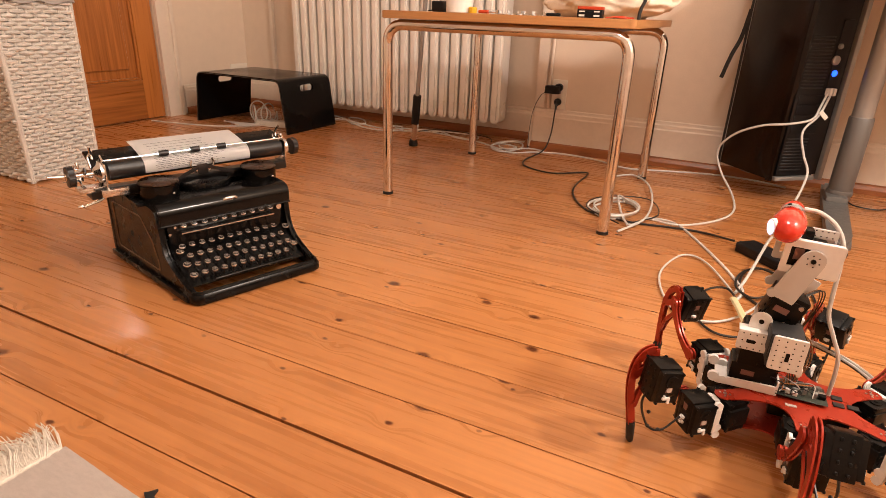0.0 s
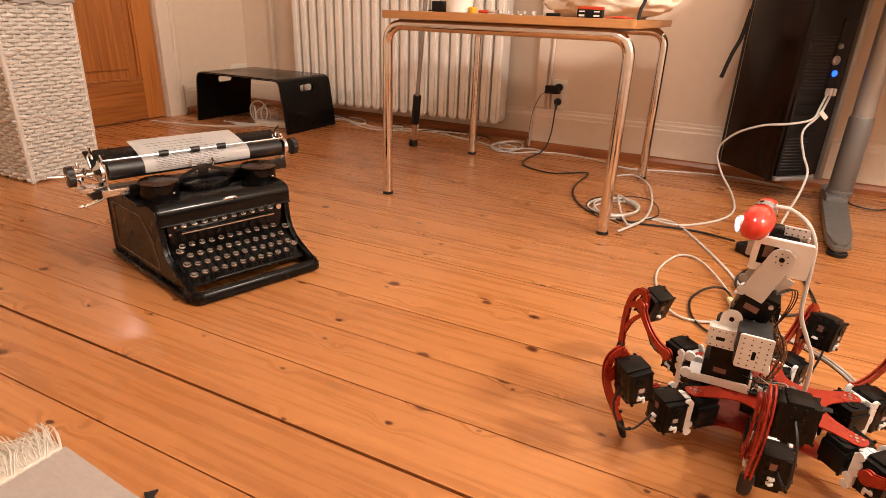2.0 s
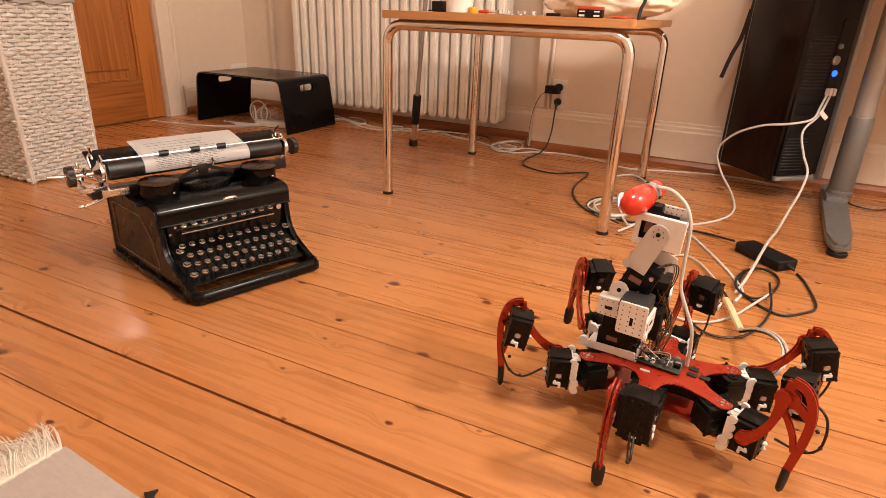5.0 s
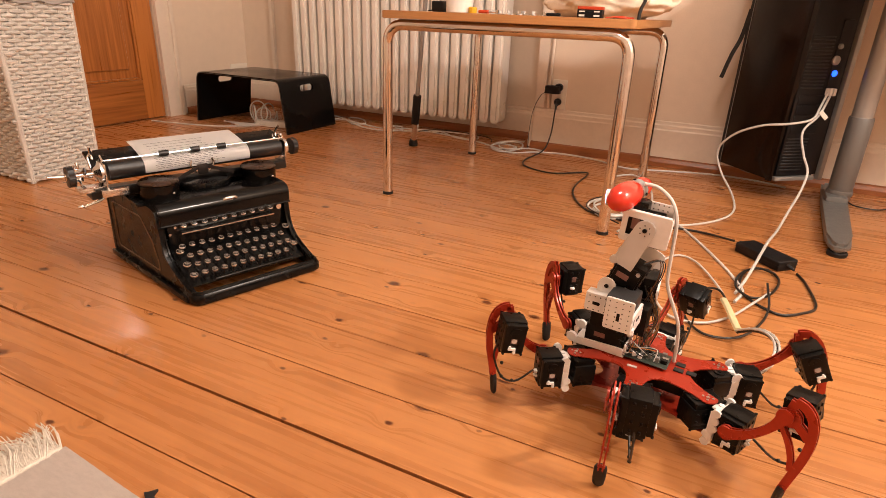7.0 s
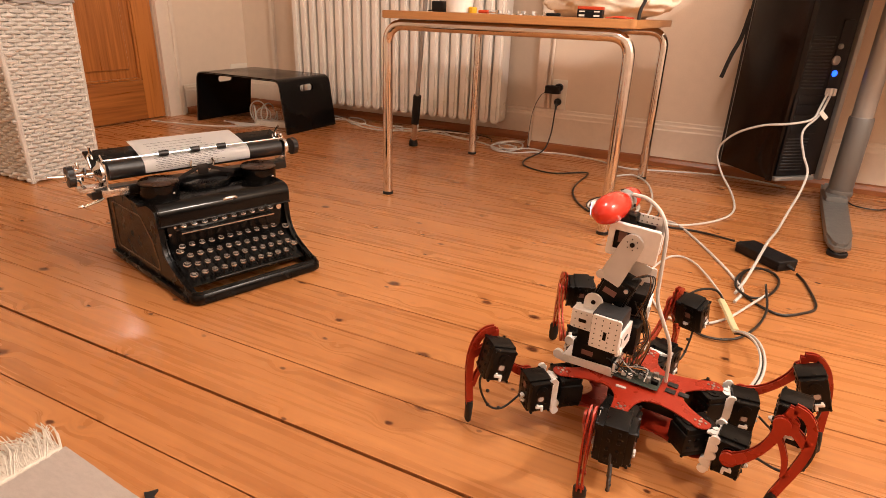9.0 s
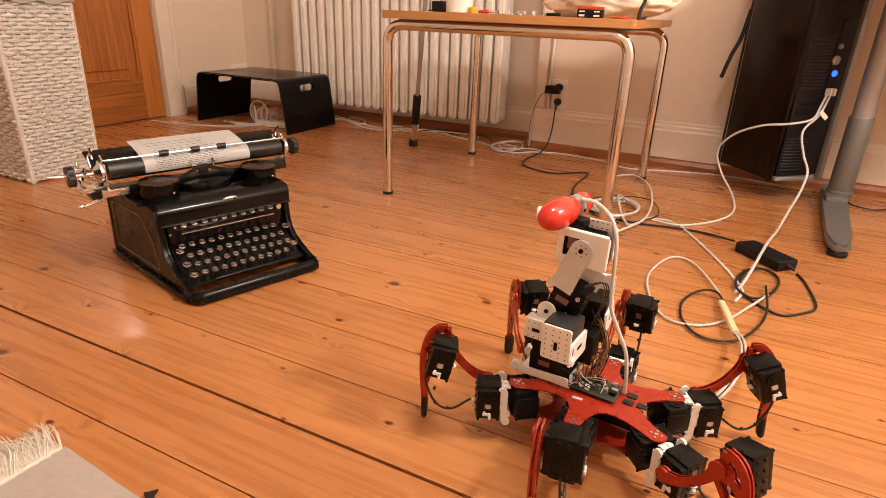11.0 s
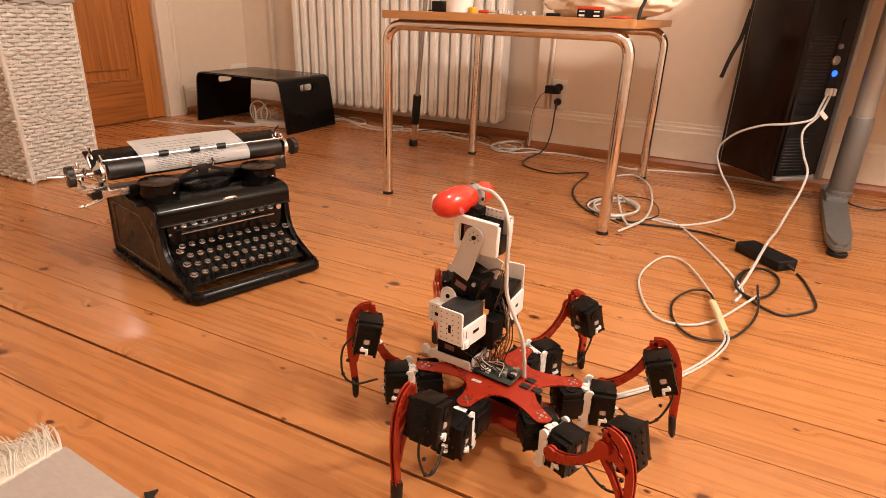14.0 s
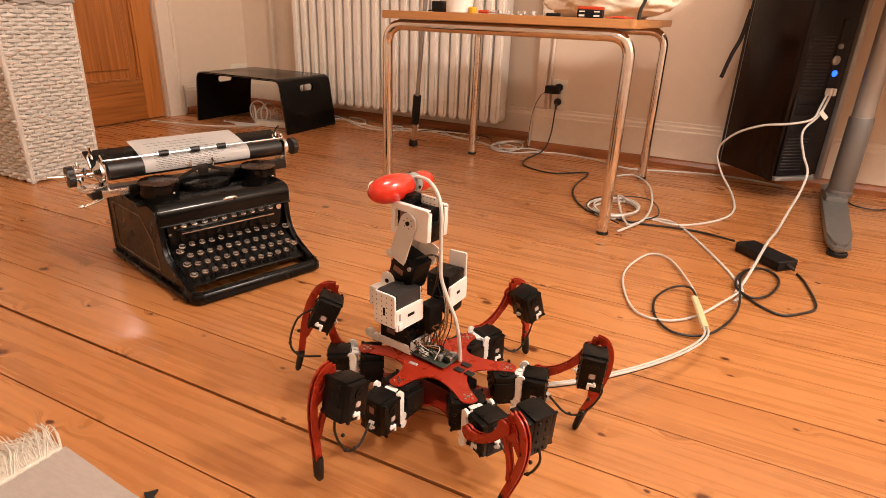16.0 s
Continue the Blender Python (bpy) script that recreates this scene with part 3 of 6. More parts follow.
def connector_mesh():
    bm = bmesh.new()
    box(bm, (0, 0, 0), (0.005, 0.011, 0.005), bevel=0.0008, seg=1)
    box(bm, (0.003, 0, 0), (0.004, 0.006, 0.003))
    return finish(bm, "connector", M_BRACKET)


PLUG = connector_mesh()


def sticker_mesh():
    bm = bmesh.new()
    box(bm, (0, 0, 0), (0.0008, 0.011, 0.013), bevel=0.0003, seg=1)
    return finish(bm, "sticker", M_STICKER)


STICKER = sticker_mesh()


def clip_mesh():
    """White plug with its short angled housing."""
    bm = bmesh.new()
    box(bm, (0, 0, 0), (0.015, 0.004, 0.006), bevel=0.001, seg=1)
    box(bm, (-0.0055, 0.0, -0.006), (0.005, 0.004, 0.009), bevel=0.001, seg=1)
    box(bm, (0.004, 0.0, 0.004), (0.004, 0.003, 0.004), bevel=0.0006, seg=1)
    return finish(bm, "connector", M_BRACKET)


def disc_mesh():
    bm = bmesh.new()
    cyl(bm, (0, -0.0006, 0), (0, 0.0006, 0), 0.0052, seg=14)
    return finish(bm, "cap", M_LABEL)


def tag_mesh():
    bm = bmesh.new()
    box(bm, (0, 0, 0), (0.012, 0.001, 0.010), bevel=0.0003, seg=1)
    return finish(bm, "sticker", M_STICKER)


CLIP, CAP, TAG = clip_mesh(), disc_mesh(), tag_mesh()


def servo_face(parent, m):
    """Cap, sticker and plug on both broad faces of a servo whose frame is m."""
    for s in (-1, 1):
        add("sticker", TAG, parent, m @ place(0.001, s * 0.0287, -0.002))
        add("cap", CAP, parent, m @ place(0.001, s * 0.0292, -0.001))
        add("connector", CLIP, parent, m @ place(0.003, s * 0.0300, -0.018))


def add(name, me, parent, m, label=""):
    o = new(name, me)
    o.parent, o.matrix_basis = parent, metric(m)
    if label:
        o["label"] = label
    return o


# body servos between the plates
for k, (x, y, a) in MOUNTS.items():
    s = add("servo", SERVO, robot, place(x, y, -0.0325, 0, 0, a) @ place(-0.008, 0, 0, 90, 0, 0) @ place(0, 0, 0, 0, 0, 0))
    add("sticker", STICKER, s, place(0.0214, 0.002, 0, 0, 0, 0))

# electronics on the plate
bm = bmesh.new()
box(bm, (0.0, 0.0, 0.006), (0.085, 0.056, 0.0018), bevel=0.0006, seg=1)
board = part("circuit_board", bm, M_PCB, robot, "small green circuit board full of wires")
rng = random.Random(8)
for i in range(16):
    w, d, h = rng.uniform(0.005, 0.014), rng.uniform(0.005, 0.012), rng.uniform(0.003, 0.012)
    bm = box(bmesh.new(), (rng.uniform(-0.036, 0.036), rng.uniform(-0.022, 0.022), 0.007 + h / 2), (w, d, h), bevel=0.0006, seg=1)
    part("component", bm, rng.choice((M_CHIP, M_SERVO, M_CHIP, M_STEEL, M_BRACKET)), board)
for i in range(14):
    a, b = rng.uniform(-0.03, 0.045), rng.uniform(-0.025, 0.025)
    pts = [(a, b, 0.012), (a + rng.uniform(-0.02, 0.03), b + rng.uniform(-0.02, 0.02), rng.uniform(0.02, 0.038)),
           (rng.uniform(0.0, 0.06), rng.uniform(-0.03, 0.03), rng.uniform(0.01, 0.03)), (rng.uniform(0.02, 0.07), rng.uniform(-0.03, 0.03), 0.012)]
    part("wire", sweep(bmesh.new(), spline(pts, 6), 0.0009, 5), rng.choice((M_CABLEB, M_CABLEB, M_COPPER, M_CABLEW)), robot)
for x, y in ((-0.062, 0.006), (-0.062, -0.016), (-0.085, 0.004)):
    part("rubber_pad", box(bmesh.new(), (x, y, 0.0015), (0.018, 0.013, 0.003), bevel=0.0008, seg=1), M_RUBBER, robot)
part("label_plate", box(bmesh.new(), (0.02, 0.045, 0.0008), (0.018, 0.007, 0.0016), m=place(0, 0, 0, 0, 0, 4)), M_LABEL, robot)
part("battery", box(bmesh.new(), (-0.02, 0, -0.034), (0.13, 0.045, 0.02), bevel=0.003), M_SERVO, robot)


def hole_plate(bm, w, h, t, m):
    """Bracket plate in xz with rounded corners and raised rims of holes."""
    r = 0.004
    pts = []
    for cx, cz, a0 in ((w / 2, h / 2, 0), (-w / 2, h / 2, 90), (-w / 2, -h / 2, 180), (w / 2, -h / 2, 270)):
        for k in range(4):
            a = radians(a0 + 30 * k)
            pts.append((cx - math.copysign(r, cx) + r * math.cos(a), cz - math.copysign(r, cz) + r * math.sin(a)))
    prism(bm, pts, -t / 2, t / 2, m @ place(0, 0, 0, 90), bevel=0.0006)


def holes(parent, w, h, m, nx=3, nz=4):
    """Dark screw holes on a plate, both faces."""
    for i in range(nx):
        for j in range(nz):
            x, z = (i / (nx - 1) - 0.5) * w * 0.72, (j / (nz - 1) - 0.5) * h * 0.78
            add("screw_hole", HOLE, parent, m @ place(x, 0, z))


bm = bmesh.new()
cyl(bm, (0, -0.0019, 0), (0, 0.0019, 0), 0.0013, seg=8)
HOLE = finish(bm, "screw_hole", M_SERVO)

# neck, from the plate up: a base bracket, a lying servo with hole plates, a tilted servo, an arm and the head
bm = bmesh.new()
box(bm, (0.092, 0.0, 0.003), (0.104, 0.058, 0.004), bevel=0.001)
hole_plate(bm, 0.102, 0.016, 0.004, place(0.094, 0.029, 0.010, 0, 3, 0))
hole_plate(bm, 0.102, 0.016, 0.004, place(0.094, -0.029, 0.010, 0, 3, 0))
for y in (0.030, -0.030):
    cyl(bm, (0.148, y - 0.004, 0.013), (0.148, y + 0.004, 0.013), 0.010, seg=16)
    cyl(bm, (0.132, y - 0.003, 0.010), (0.132, y + 0.003, 0.010), 0.008, seg=14)
hole_plate(bm, 0.058, 0.027, 0.004, place(0.041, -0.003, 0.015, 0, 0, 90))
base_bracket = part("neck_base", bm, M_BRACKET, robot, "white metal bracket on the red plate")
holes(base_bracket, 0.058, 0.027, place(0.0405, -0.003, 0.015, 0, 0, 90), 3, 2)
add("neck_servo", SMALL, robot, place(0.084, 0.002, 0.032, 0, 90, 0) @ place(0, 0, 0, 0, 0, 90))
part("servo_cover", box(bmesh.new(), (0.085, 0.0, 0.030), (0.078, 0.052, 0.042), bevel=0.004), M_SERVO, robot)
part("sticker", box(bmesh.new(), (0.094, 0.0264, 0.033), (0.022, 0.0008, 0.010)), M_STICKER, robot)
# the lying servo reaches out to the side; its plates
T = place(-0.033, 0.029, 0.022)
bm = bmesh.new()
box(bm, (0.090, 0.014, 0.092), (0.048, 0.072, 0.060), m=T, bevel=0.004)
box(bm, (0.090, 0.014, 0.104), (0.053, 0.064, 0.044), m=T, bevel=0.006)
part("torso_servo", bm, M_SERVOGREY, robot, "dark grey servo lying between white plates")
bm = bmesh.new()
hole_plate(bm, 0.074, 0.042, 0.005, T @ place(0.0615, 0.016, 0.077, 0, 0, 90))
box(bm, (0.0585, 0.042, 0.064), (0.006, 0.014, 0.014), m=T, bevel=0.005)
cover = part("back_cover", bm, M_BRACKET, robot)
part("slot", box(bmesh.new(), (0.0585, 0.014, 0.080), (0.0012, 0.018, 0.006), m=T, bevel=0.0005, seg=1), M_SERVO, cover)
part("slot", box(bmesh.new(), (0.0585, 0.044, 0.084), (0.0012, 0.003, 0.014), m=T, bevel=0.0005, seg=1), M_CHIP, cover)
bm = bmesh.new()
hole_plate(bm, 0.052, 0.064, 0.0045, T @ place(0.086, 0.0545, 0.096))
plate_a = part("side_plate", bm, M_BRACKET, robot, "white plate with rows of small holes")
holes(plate_a, 0.052, 0.064, T @ place(0.086, 0.0550, 0.096), 4, 6)
part("slot", box(bmesh.new(), (0.086, 0.0572, 0.092), (0.006, 0.001, 0.016), m=T, bevel=0.0004, seg=1), M_SERVO, plate_a)
bm = bmesh.new()
hole_plate(bm, 0.058, 0.036, 0.0045, place(0.099, 0.047, 0.110))
box(bm, (0.099, 0.036, 0.1285), (0.058, 0.026, 0.003), bevel=0.001)
plate_b = part("front_plate", bm, M_BRACKET, robot)
holes(plate_b, 0.058, 0.036, place(0.099, 0.0475, 0.110), 5, 3)
part("slot", box(bmesh.new(), (0.106, 0.0497, 0.110), (0.014, 0.001, 0.007), bevel=0.0004, seg=1), M_SERVO, plate_b)
bm = bmesh.new()
box(bm, (0.088, 0.006, 0.090), (0.058, 0.056, 0.076), bevel=0.004)
box(bm, (0.096, 0.014, 0.108), (0.046, 0.060, 0.034), bevel=0.003)
part("chest_servo", bm, M_SERVO, robot)
bm = bmesh.new()
hole_plate(bm, 0.044, 0.066, 0.0045, place(0.085, -0.0265, 0.096))
part("side_plate", bm, M_BRACKET, robot)


def tongue(w, h, r, t, m, mat=M_BRACKET, name="tongue_plate", parent=robot):
    """A plate with a round end and a pivot screw."""
    bm = bmesh.new()
    pts = [(-w / 2, 0), (w / 2, 0)]
    for k in range(9):
        a = math.pi * k / 8
        pts.append((r * math.cos(a), h + r * math.sin(a)))
    prism(bm, pts, -t / 2, t / 2, m @ place(0, 0, 0, 90), bevel=0.0008)
    o = part(name, bm, mat, parent)
    bm = bmesh.new()
    cyl(bm, (0, -0.004, h), (0, 0.004, h), 0.0042, seg=10, m=m)
    part("pivot_screw", bm, M_SERVO, o)
    for k in range(6):
        a = math.pi * k / 3
        add("screw_hole", HOLE, o, m @ place(0.0098 * math.cos(a), 0, h + 0.0098 * math.sin(a)))
    return o


tongue(0.036, 0.016, 0.0175, 0.004, place(0.096, 0.031, 0.129))
tongue(0.036, 0.016, 0.0175, 0.004, place(0.086, -0.024, 0.129))
bm = bmesh.new()
hole_plate(bm, 0.046, 0.044, 0.003, place(0.062, 0.004, 0.132, 0, 0, 90))
part("rear_tongue", bm, M_GREYPLATE, robot)
TILT = place(0.066, 0.002, 0.170, 0, -18, 0)
bm = bmesh.new()
box(bm, (0, 0, 0), (0.058, 0.046, 0.060), m=TILT, bevel=0.003)
box(bm, (0, 0, 0.002), (0.050, 0.052, 0.042), m=TILT, bevel=0.004)
for sx in (-1, 1):
    for k in range(4):
        box(bm, (sx * 0.029, 0.015, -0.022 + 0.015 * k), (0.004, 0.005, 0.006), m=TILT, bevel=0.001, seg=1)
mid = part("elbow_servo", bm, M_SERVO, robot)
part("sticker", box(bmesh.new(), (0.006, 0.0264, 0.000), (0.024, 0.0008, 0.011), m=TILT), M_STICKER, mid)
part("pivot_screw", cyl(bmesh.new(), (-0.018, 0.024, 0.018), (-0.018, 0.029, 0.018), 0.004, seg=10, m=TILT), M_STEEL, mid)
# second servo on the far side with its bracket
FAR = place(0.048, -0.086, 0.112, 0, 0, 8)
bm = bmesh.new()
box(bm, (0, 0, 0.006), (0.052, 0.062, 0.052), m=FAR, bevel=0.004)
box(bm, (-0.004, 0.0, -0.038), (0.050, 0.044, 0.030), m=FAR, bevel=0.006)
part("far_servo", bm, M_SERVO, robot)
bm = bmesh.new()
hole_plate(bm, 0.068, 0.046, 0.005, FAR @ place(-0.0275, -0.002, -0.012, 0, 0, 90))
hole_plate(bm, 0.040, 0.064, 0.0045, FAR @ place(-0.008, -0.035, 0.030))
farp = part("far_bracket", bm, M_BRACKET, robot)
holes(farp, 0.040, 0.064, FAR @ place(-0.008, -0.035, 0.030), 3, 5)
part("slot", box(bmesh.new(), (-0.0304, 0.0, -0.010), (0.0012, 0.012, 0.006), m=FAR, bevel=0.0005, seg=1), M_SERVO, farp)
part("knuckle", ball(bmesh.new(), (-0.022, 0.030, -0.036), (0.012, 0.012, 0.012), m=FAR, u=12, v=8), M_SERVO, robot)
part("stack_board", box(bmesh.new(), (0.030, -0.020, 0.072), (0.028, 0.040, 0.060), bevel=0.004), M_SERVO, robot)
part("stack_board", box(bmesh.new(), (0.018, -0.030, 0.070), (0.012, 0.020, 0.018), m=place(0, 0, 0, 0, 12, 0), bevel=0.002), M_CHIP, robot)
M_WIRE = material("amber_wire", (0.20, 0.085, 0.022), 0.4)
for i in range(12):
    u = i / 11
    pts = [(0.046 - 0.020 * u, -0.050 - 0.02 * (i % 3) / 2, 0.100 + 0.03 * (i % 2)), (0.012 - 0.014 * u, -0.052 + 0.030 * u, 0.096 - 0.014 * (i % 4)),
           (-0.004 + 0.010 * (i % 4), -0.040 + 0.036 * u, 0.056), (0.004 + 0.020 * u, -0.028 + 0.034 * u, 0.012)]
    part("wire", sweep(bmesh.new(), spline(pts, 6), 0.0012, 5), M_CABLEB if i % 3 == 0 else M_WIRE, robot)
for i in range(3):
    pts = [(0.040, 0.006 + 0.004 * i, 0.200), (0.018 - 0.004 * i, -0.012, 0.205), (0.014 - 0.003 * i, -0.018, 0.170), (0.030, -0.020, 0.110)]
    part("wire", sweep(bmesh.new(), spline(pts, 6), 0.0011, 5), M_CABLEB if i else M_WIRE, robot)
# upper arm: two grey tongues, then the head frame
for y in (0.027, -0.027):
    tongue(0.042, 0.084, 0.0190, 0.0035, place(0.0775, y, 0.191, 0, -21, 0), M_GREYPLATE, "upper_arm_plate")
    part("arm_lug", cyl(bmesh.new(), (0.018, y - 0.003, 0.004), (0.018, y + 0.003, 0.004), 0.008, seg=14, m=place(0.0775, 0, 0.191, 0, -21, 0)), M_GREYPLATE, robot)
part("arm_bridge", box(bmesh.new(), (-0.006, 0, 0.004), (0.030, 0.054, 0.006), m=place(0.0775, 0, 0.191, 0, -21, 0), bevel=0.001), M_GREYPLATE, robot)
part("arm_web", box(bmesh.new(), (-0.028, -0.024, 0.024), (0.044, 0.003, 0.040), m=place(0.0775, 0, 0.191, 0, -21, 0), bevel=0.001), M_BRACKET, robot)
H = place(0.049, 0.0, 0.270, 0, -2, 0)
for y, x in ((0.0215, 0.000), (-0.0385, 0.006)):
    bm = bmesh.new()
    w, h = 0.088, 0.060
    # a frame plate: bars round an opening at its front end
    hole_plate(bm, w, 0.013, 0.004, H @ place(x, y, h / 2 - 0.0065))
    hole_plate(bm, w, 0.013, 0.004, H @ place(x, y, -h / 2 + 0.0065))
    hole_plate(bm, 0.010, h, 0.0042, H @ place(x + w / 2 - 0.005, y, 0))
    hole_plate(bm, 0.050, h, 0.0042, H @ place(x - w / 2 + 0.025, y, 0))
    box(bm, (x - w / 2 + 0.002, y - math.copysign(0.004, y), -0.002), (0.004, 0.009, h - 0.006), m=H, bevel=0.001)
    box(bm, (x, y - math.copysign(0.004, y), h / 2 - 0.001), (w - 0.006, 0.009, 0.003), m=H, bevel=0.001)
    fr = part("head_frame", bm, M_BRACKET, robot)
    for i in range(8):
        add("screw_hole", HOLE, fr, H @ place(x - 0.036 + 0.0103 * i, y, h / 2 - 0.0065))
bm = bmesh.new()
box(bm, (0.006, -0.008, -0.001), (0.058, 0.050, 0.046), m=H, bevel=0.003)
box(bm, (-0.020, -0.010, -0.020), (0.030, 0.040, 0.034), m=H, bevel=0.004)
part("head_servo", bm, M_SERVO, robot)
part("sticker", box(bmesh.new(), (0.020, 0.0174, 0.004), (0.014, 0.0012, 0.020), m=H), M_STICKER, robot)
bm = bmesh.new()
hole_plate(bm, 0.060, 0.016, 0.004, H @ place(-0.004, -0.016, 0.036))
strip = part("head_strip", bm, M_BRACKET, robot)
holes(strip, 0.060, 0.012, H @ place(-0.004, -0.0158, 0.036), 6, 2)
part("camera_mount", box(bmesh.new(), (0.020, -0.004, 0.034), (0.030, 0.028, 0.022), m=H, bevel=0.004), M_SERVO, robot)
# red egg-shaped camera with a lit lens
AX = place(0.095, 0.015, 0.323, 0, 3, 81) @ Matrix.Scale(1.16, 4)
prof = [(0.0005, -0.046), (0.008, -0.044), (0.0145, -0.038), (0.0195, -0.028), (0.0225, -0.012), (0.0225, 0.006), (0.0200, 0.020), (0.0165, 0.029), (0.0155, 0.032)]
shell = part("camera_shell", lathe(bmesh.new(), [(r, -z) for r, z in prof][::-1], AX @ place(0, 0, 0, 0, 90, 0), 32), M_REDGLOSS, robot, "glossy red egg-shaped camera shell")
part("lens_ring", lathe(bmesh.new(), [(0.0125, -0.004), (0.0130, 0.002), (0.0120, 0.0045), (0.0085, 0.0045)], AX @ place(0.026, -0.0165, 0, 0, 90, -62)), M_BRACKET, shell)
part("lens_light", lathe(bmesh.new(), [(0.0105, 0.001), (0.0105, 0.0046), (0.004, 0.0052)], AX @ place(0.026, -0.0165, 0, 0, 90, -62)), M_LENS, shell, "glowing blue-white lens ring")
part("camera_band", lathe(bmesh.new(), [(0.0155, -0.047), (0.0170, -0.045), (0.0170, -0.033), (0.0155, -0.031)], AX @ place(0, 0, 0, 0, 90, 0)), M_CHIP, shell, "dark grey joint ring")
for a in (20, 140, 260):
    part("band_screw", cyl(bmesh.new(), (-0.039, 0, 0.015), (-0.039, 0, 0.0185), 0.0028, seg=8, m=AX @ place(0, 0, 0, a)), M_SERVO, shell)
part("camera_tail", lathe(bmesh.new(), [(0.002, -0.081), (0.009, -0.077), (0.0145, -0.068), (0.0170, -0.057), (0.0162, -0.0475), (0.014, -0.0465)], AX @ place(0, 0, 0, 0, 90, 0), 28), M_REDGLOSS, shell)
part("camera_cable", sweep(bmesh.new(), spline([(0.074, -0.022, 0.342), (0.048, -0.026, 0.338), (0.020, -0.020, 0.320), (0.004, -0.012, 0.290), (0.000, -0.008, 0.250), (-0.002, -0.006, 0.205), (-0.006, -0.005, 0.165),
                                                  (-0.024, -0.006, 0.125), (-0.040, -0.008, 0.09), (-0.046, -0.012, 0.05), (-0.048, -0.016, 0.004)], 6), 0.0036, 8), M_CABLEW, robot, "white cable from the camera down to the plate")


# ---- legs: three moving segments each, posed in the robot's space
def bar(bm, path, w, t, y):
    """A flat bar in the xz plane, w wide at each point, t thick, at the given y."""
    L, R = [], []
    p = [Vector((a, b)) for a, b in path]
    for i, q in enumerate(p):
        d = (p[min(i + 1, len(p) - 1)] - p[max(i - 1, 0)]).normalized()
        n = Vector((-d.y, d.x))
        ww = w[i] if isinstance(w, (list, tuple)) else w
        L.append(q + n * ww / 2)
        R.append(q - n * ww / 2)
    prism(bm, [(v.x, v.y) for v in L + R[::-1]], y - t / 2, y + t / 2, Matrix(((1, 0, 0, 0), (0, 0, 1, 0), (0, 1, 0, 0), (0, 0, 0, 1))), bevel=0.0005)


def curve2(pts, n=5):
    return [(v.x, v.y) for v in spline([(a, b, 0) for a, b in pts], n)]


def coxa_mesh():
    """White hub bracket of the hip; x points outwards."""
    bm = bmesh.new()
    for z in (0.012, -0.044):
        box(bm, (0.022, 0, z), (0.016, 0.020, 0.003), bevel=0.001)
    for y in (-0.007, 0.007):
        cyl(bm, (0.024, y, 0.011), (0.024, y, 0.0155), 0.0052, seg=10)
    box(bm, (0.0295, 0, -0.016), (0.003, 0.044, 0.062), bevel=0.001)
    for y in (-0.0265, 0.0265):
        box(bm, (0.0265, y, -0.016), (0.012, 0.004, 0.066), bevel=0.0015)
        for z in (0.016, 0.000, -0.016, -0.032, -0.048):
            cyl(bm, (0.0265 + 0.004 * (1 if z > -0.02 else -1), y - 0.0026, z), (0.0265 + 0.004 * (1 if z > -0.02 else -1), y + 0.0026, z), 0.0078, seg=12)
    for z in (0.006, -0.010, -0.024, -0.038):
        for y in (-0.017, 0.017):
            cyl(bm, (0.0275, y, z), (0.033, y, z), 0.0050, seg=10)
    return finish(bm, "hip_bracket", M_BRACKET)


def femur_mesh():
    bm = bmesh.new()
    top = curve2([(-0.004, 0.0), (0.028, -0.010), (0.060, -0.011), (0.090, -0.005), (FEMUR, 0.004)])
    n = len(top)
    w = [0.021 - 0.008 * math.sin(math.pi * i / (n - 1)) for i in range(n)]
    for y in (-0.041, -0.034):
        bar(bm, top, w, 0.0028, y)
        cyl(bm, (0, y - 0.002, 0), (0, y + 0.002, 0), 0.0125, seg=18)
        cyl(bm, (FEMUR, y - 0.002, 0.004), (FEMUR, y + 0.002, 0.004), 0.0125, seg=18)
    return finish(bm, "femur", M_RED)


def tibia_mesh():
    """Claw of two plates; x runs from the knee to the tip, z points outwards."""
    bm = bmesh.new()
    outer = curve2([(-0.026, 0.006), (-0.020, 0.022), (-0.002, 0.032), (0.026, 0.033), (0.058, 0.026), (0.085, 0.017), (0.112, 0.008)])
    inner = curve2([(0.014, -0.008), (0.034, 0.004), (0.056, 0.012), (0.078, 0.014)])
    no = len(outer)
    for y in (-0.0335, -0.0265):
        k = 1.0
        bar(bm, outer, [0.0125 - 0.001 * i / no for i in range(no)], 0.0028, y * k)
        bar(bm, inner, 0.0075, 0.0028, y * k)
        cyl(bm, (0, y * k - 0.0018, 0.004), (0, y * k + 0.0018, 0.004), 0.0135, seg=18)
        bar(bm, curve2([(0.0, 0.004), (0.012, 0.020), (0.022, 0.030)], 3), 0.012, 0.0028, y * k)
        bar(bm, curve2([(-0.026, 0.006), (-0.012, 0.002), (0.014, -0.008)], 3), 0.012, 0.0028, y * k)
    for x, z in ((0.07, 0.019), (0.105, 0.011)):
        cyl(bm, (x, -0.036, z), (x, -0.023, z), 0.003, seg=8)
    return finish(bm, "tibia", M_RED)


def tip_mesh():
    bm = bmesh.new()
    m = place(0.108, -0.0295, 0.009, 0, 0, 0) @ Matrix.Rotation(radians(90 + 13), 4, "Y")
    lathe(bm, [(0.0085, -0.002), (0.0100, 0.002), (0.0098, 0.020), (0.0088, 0.034), (0.005, 0.0385)], m @ Matrix.Diagonal((0.62, 1.12, 1, 1)), 14)
    return finish(bm, "foot_tip", M_RUBBER)


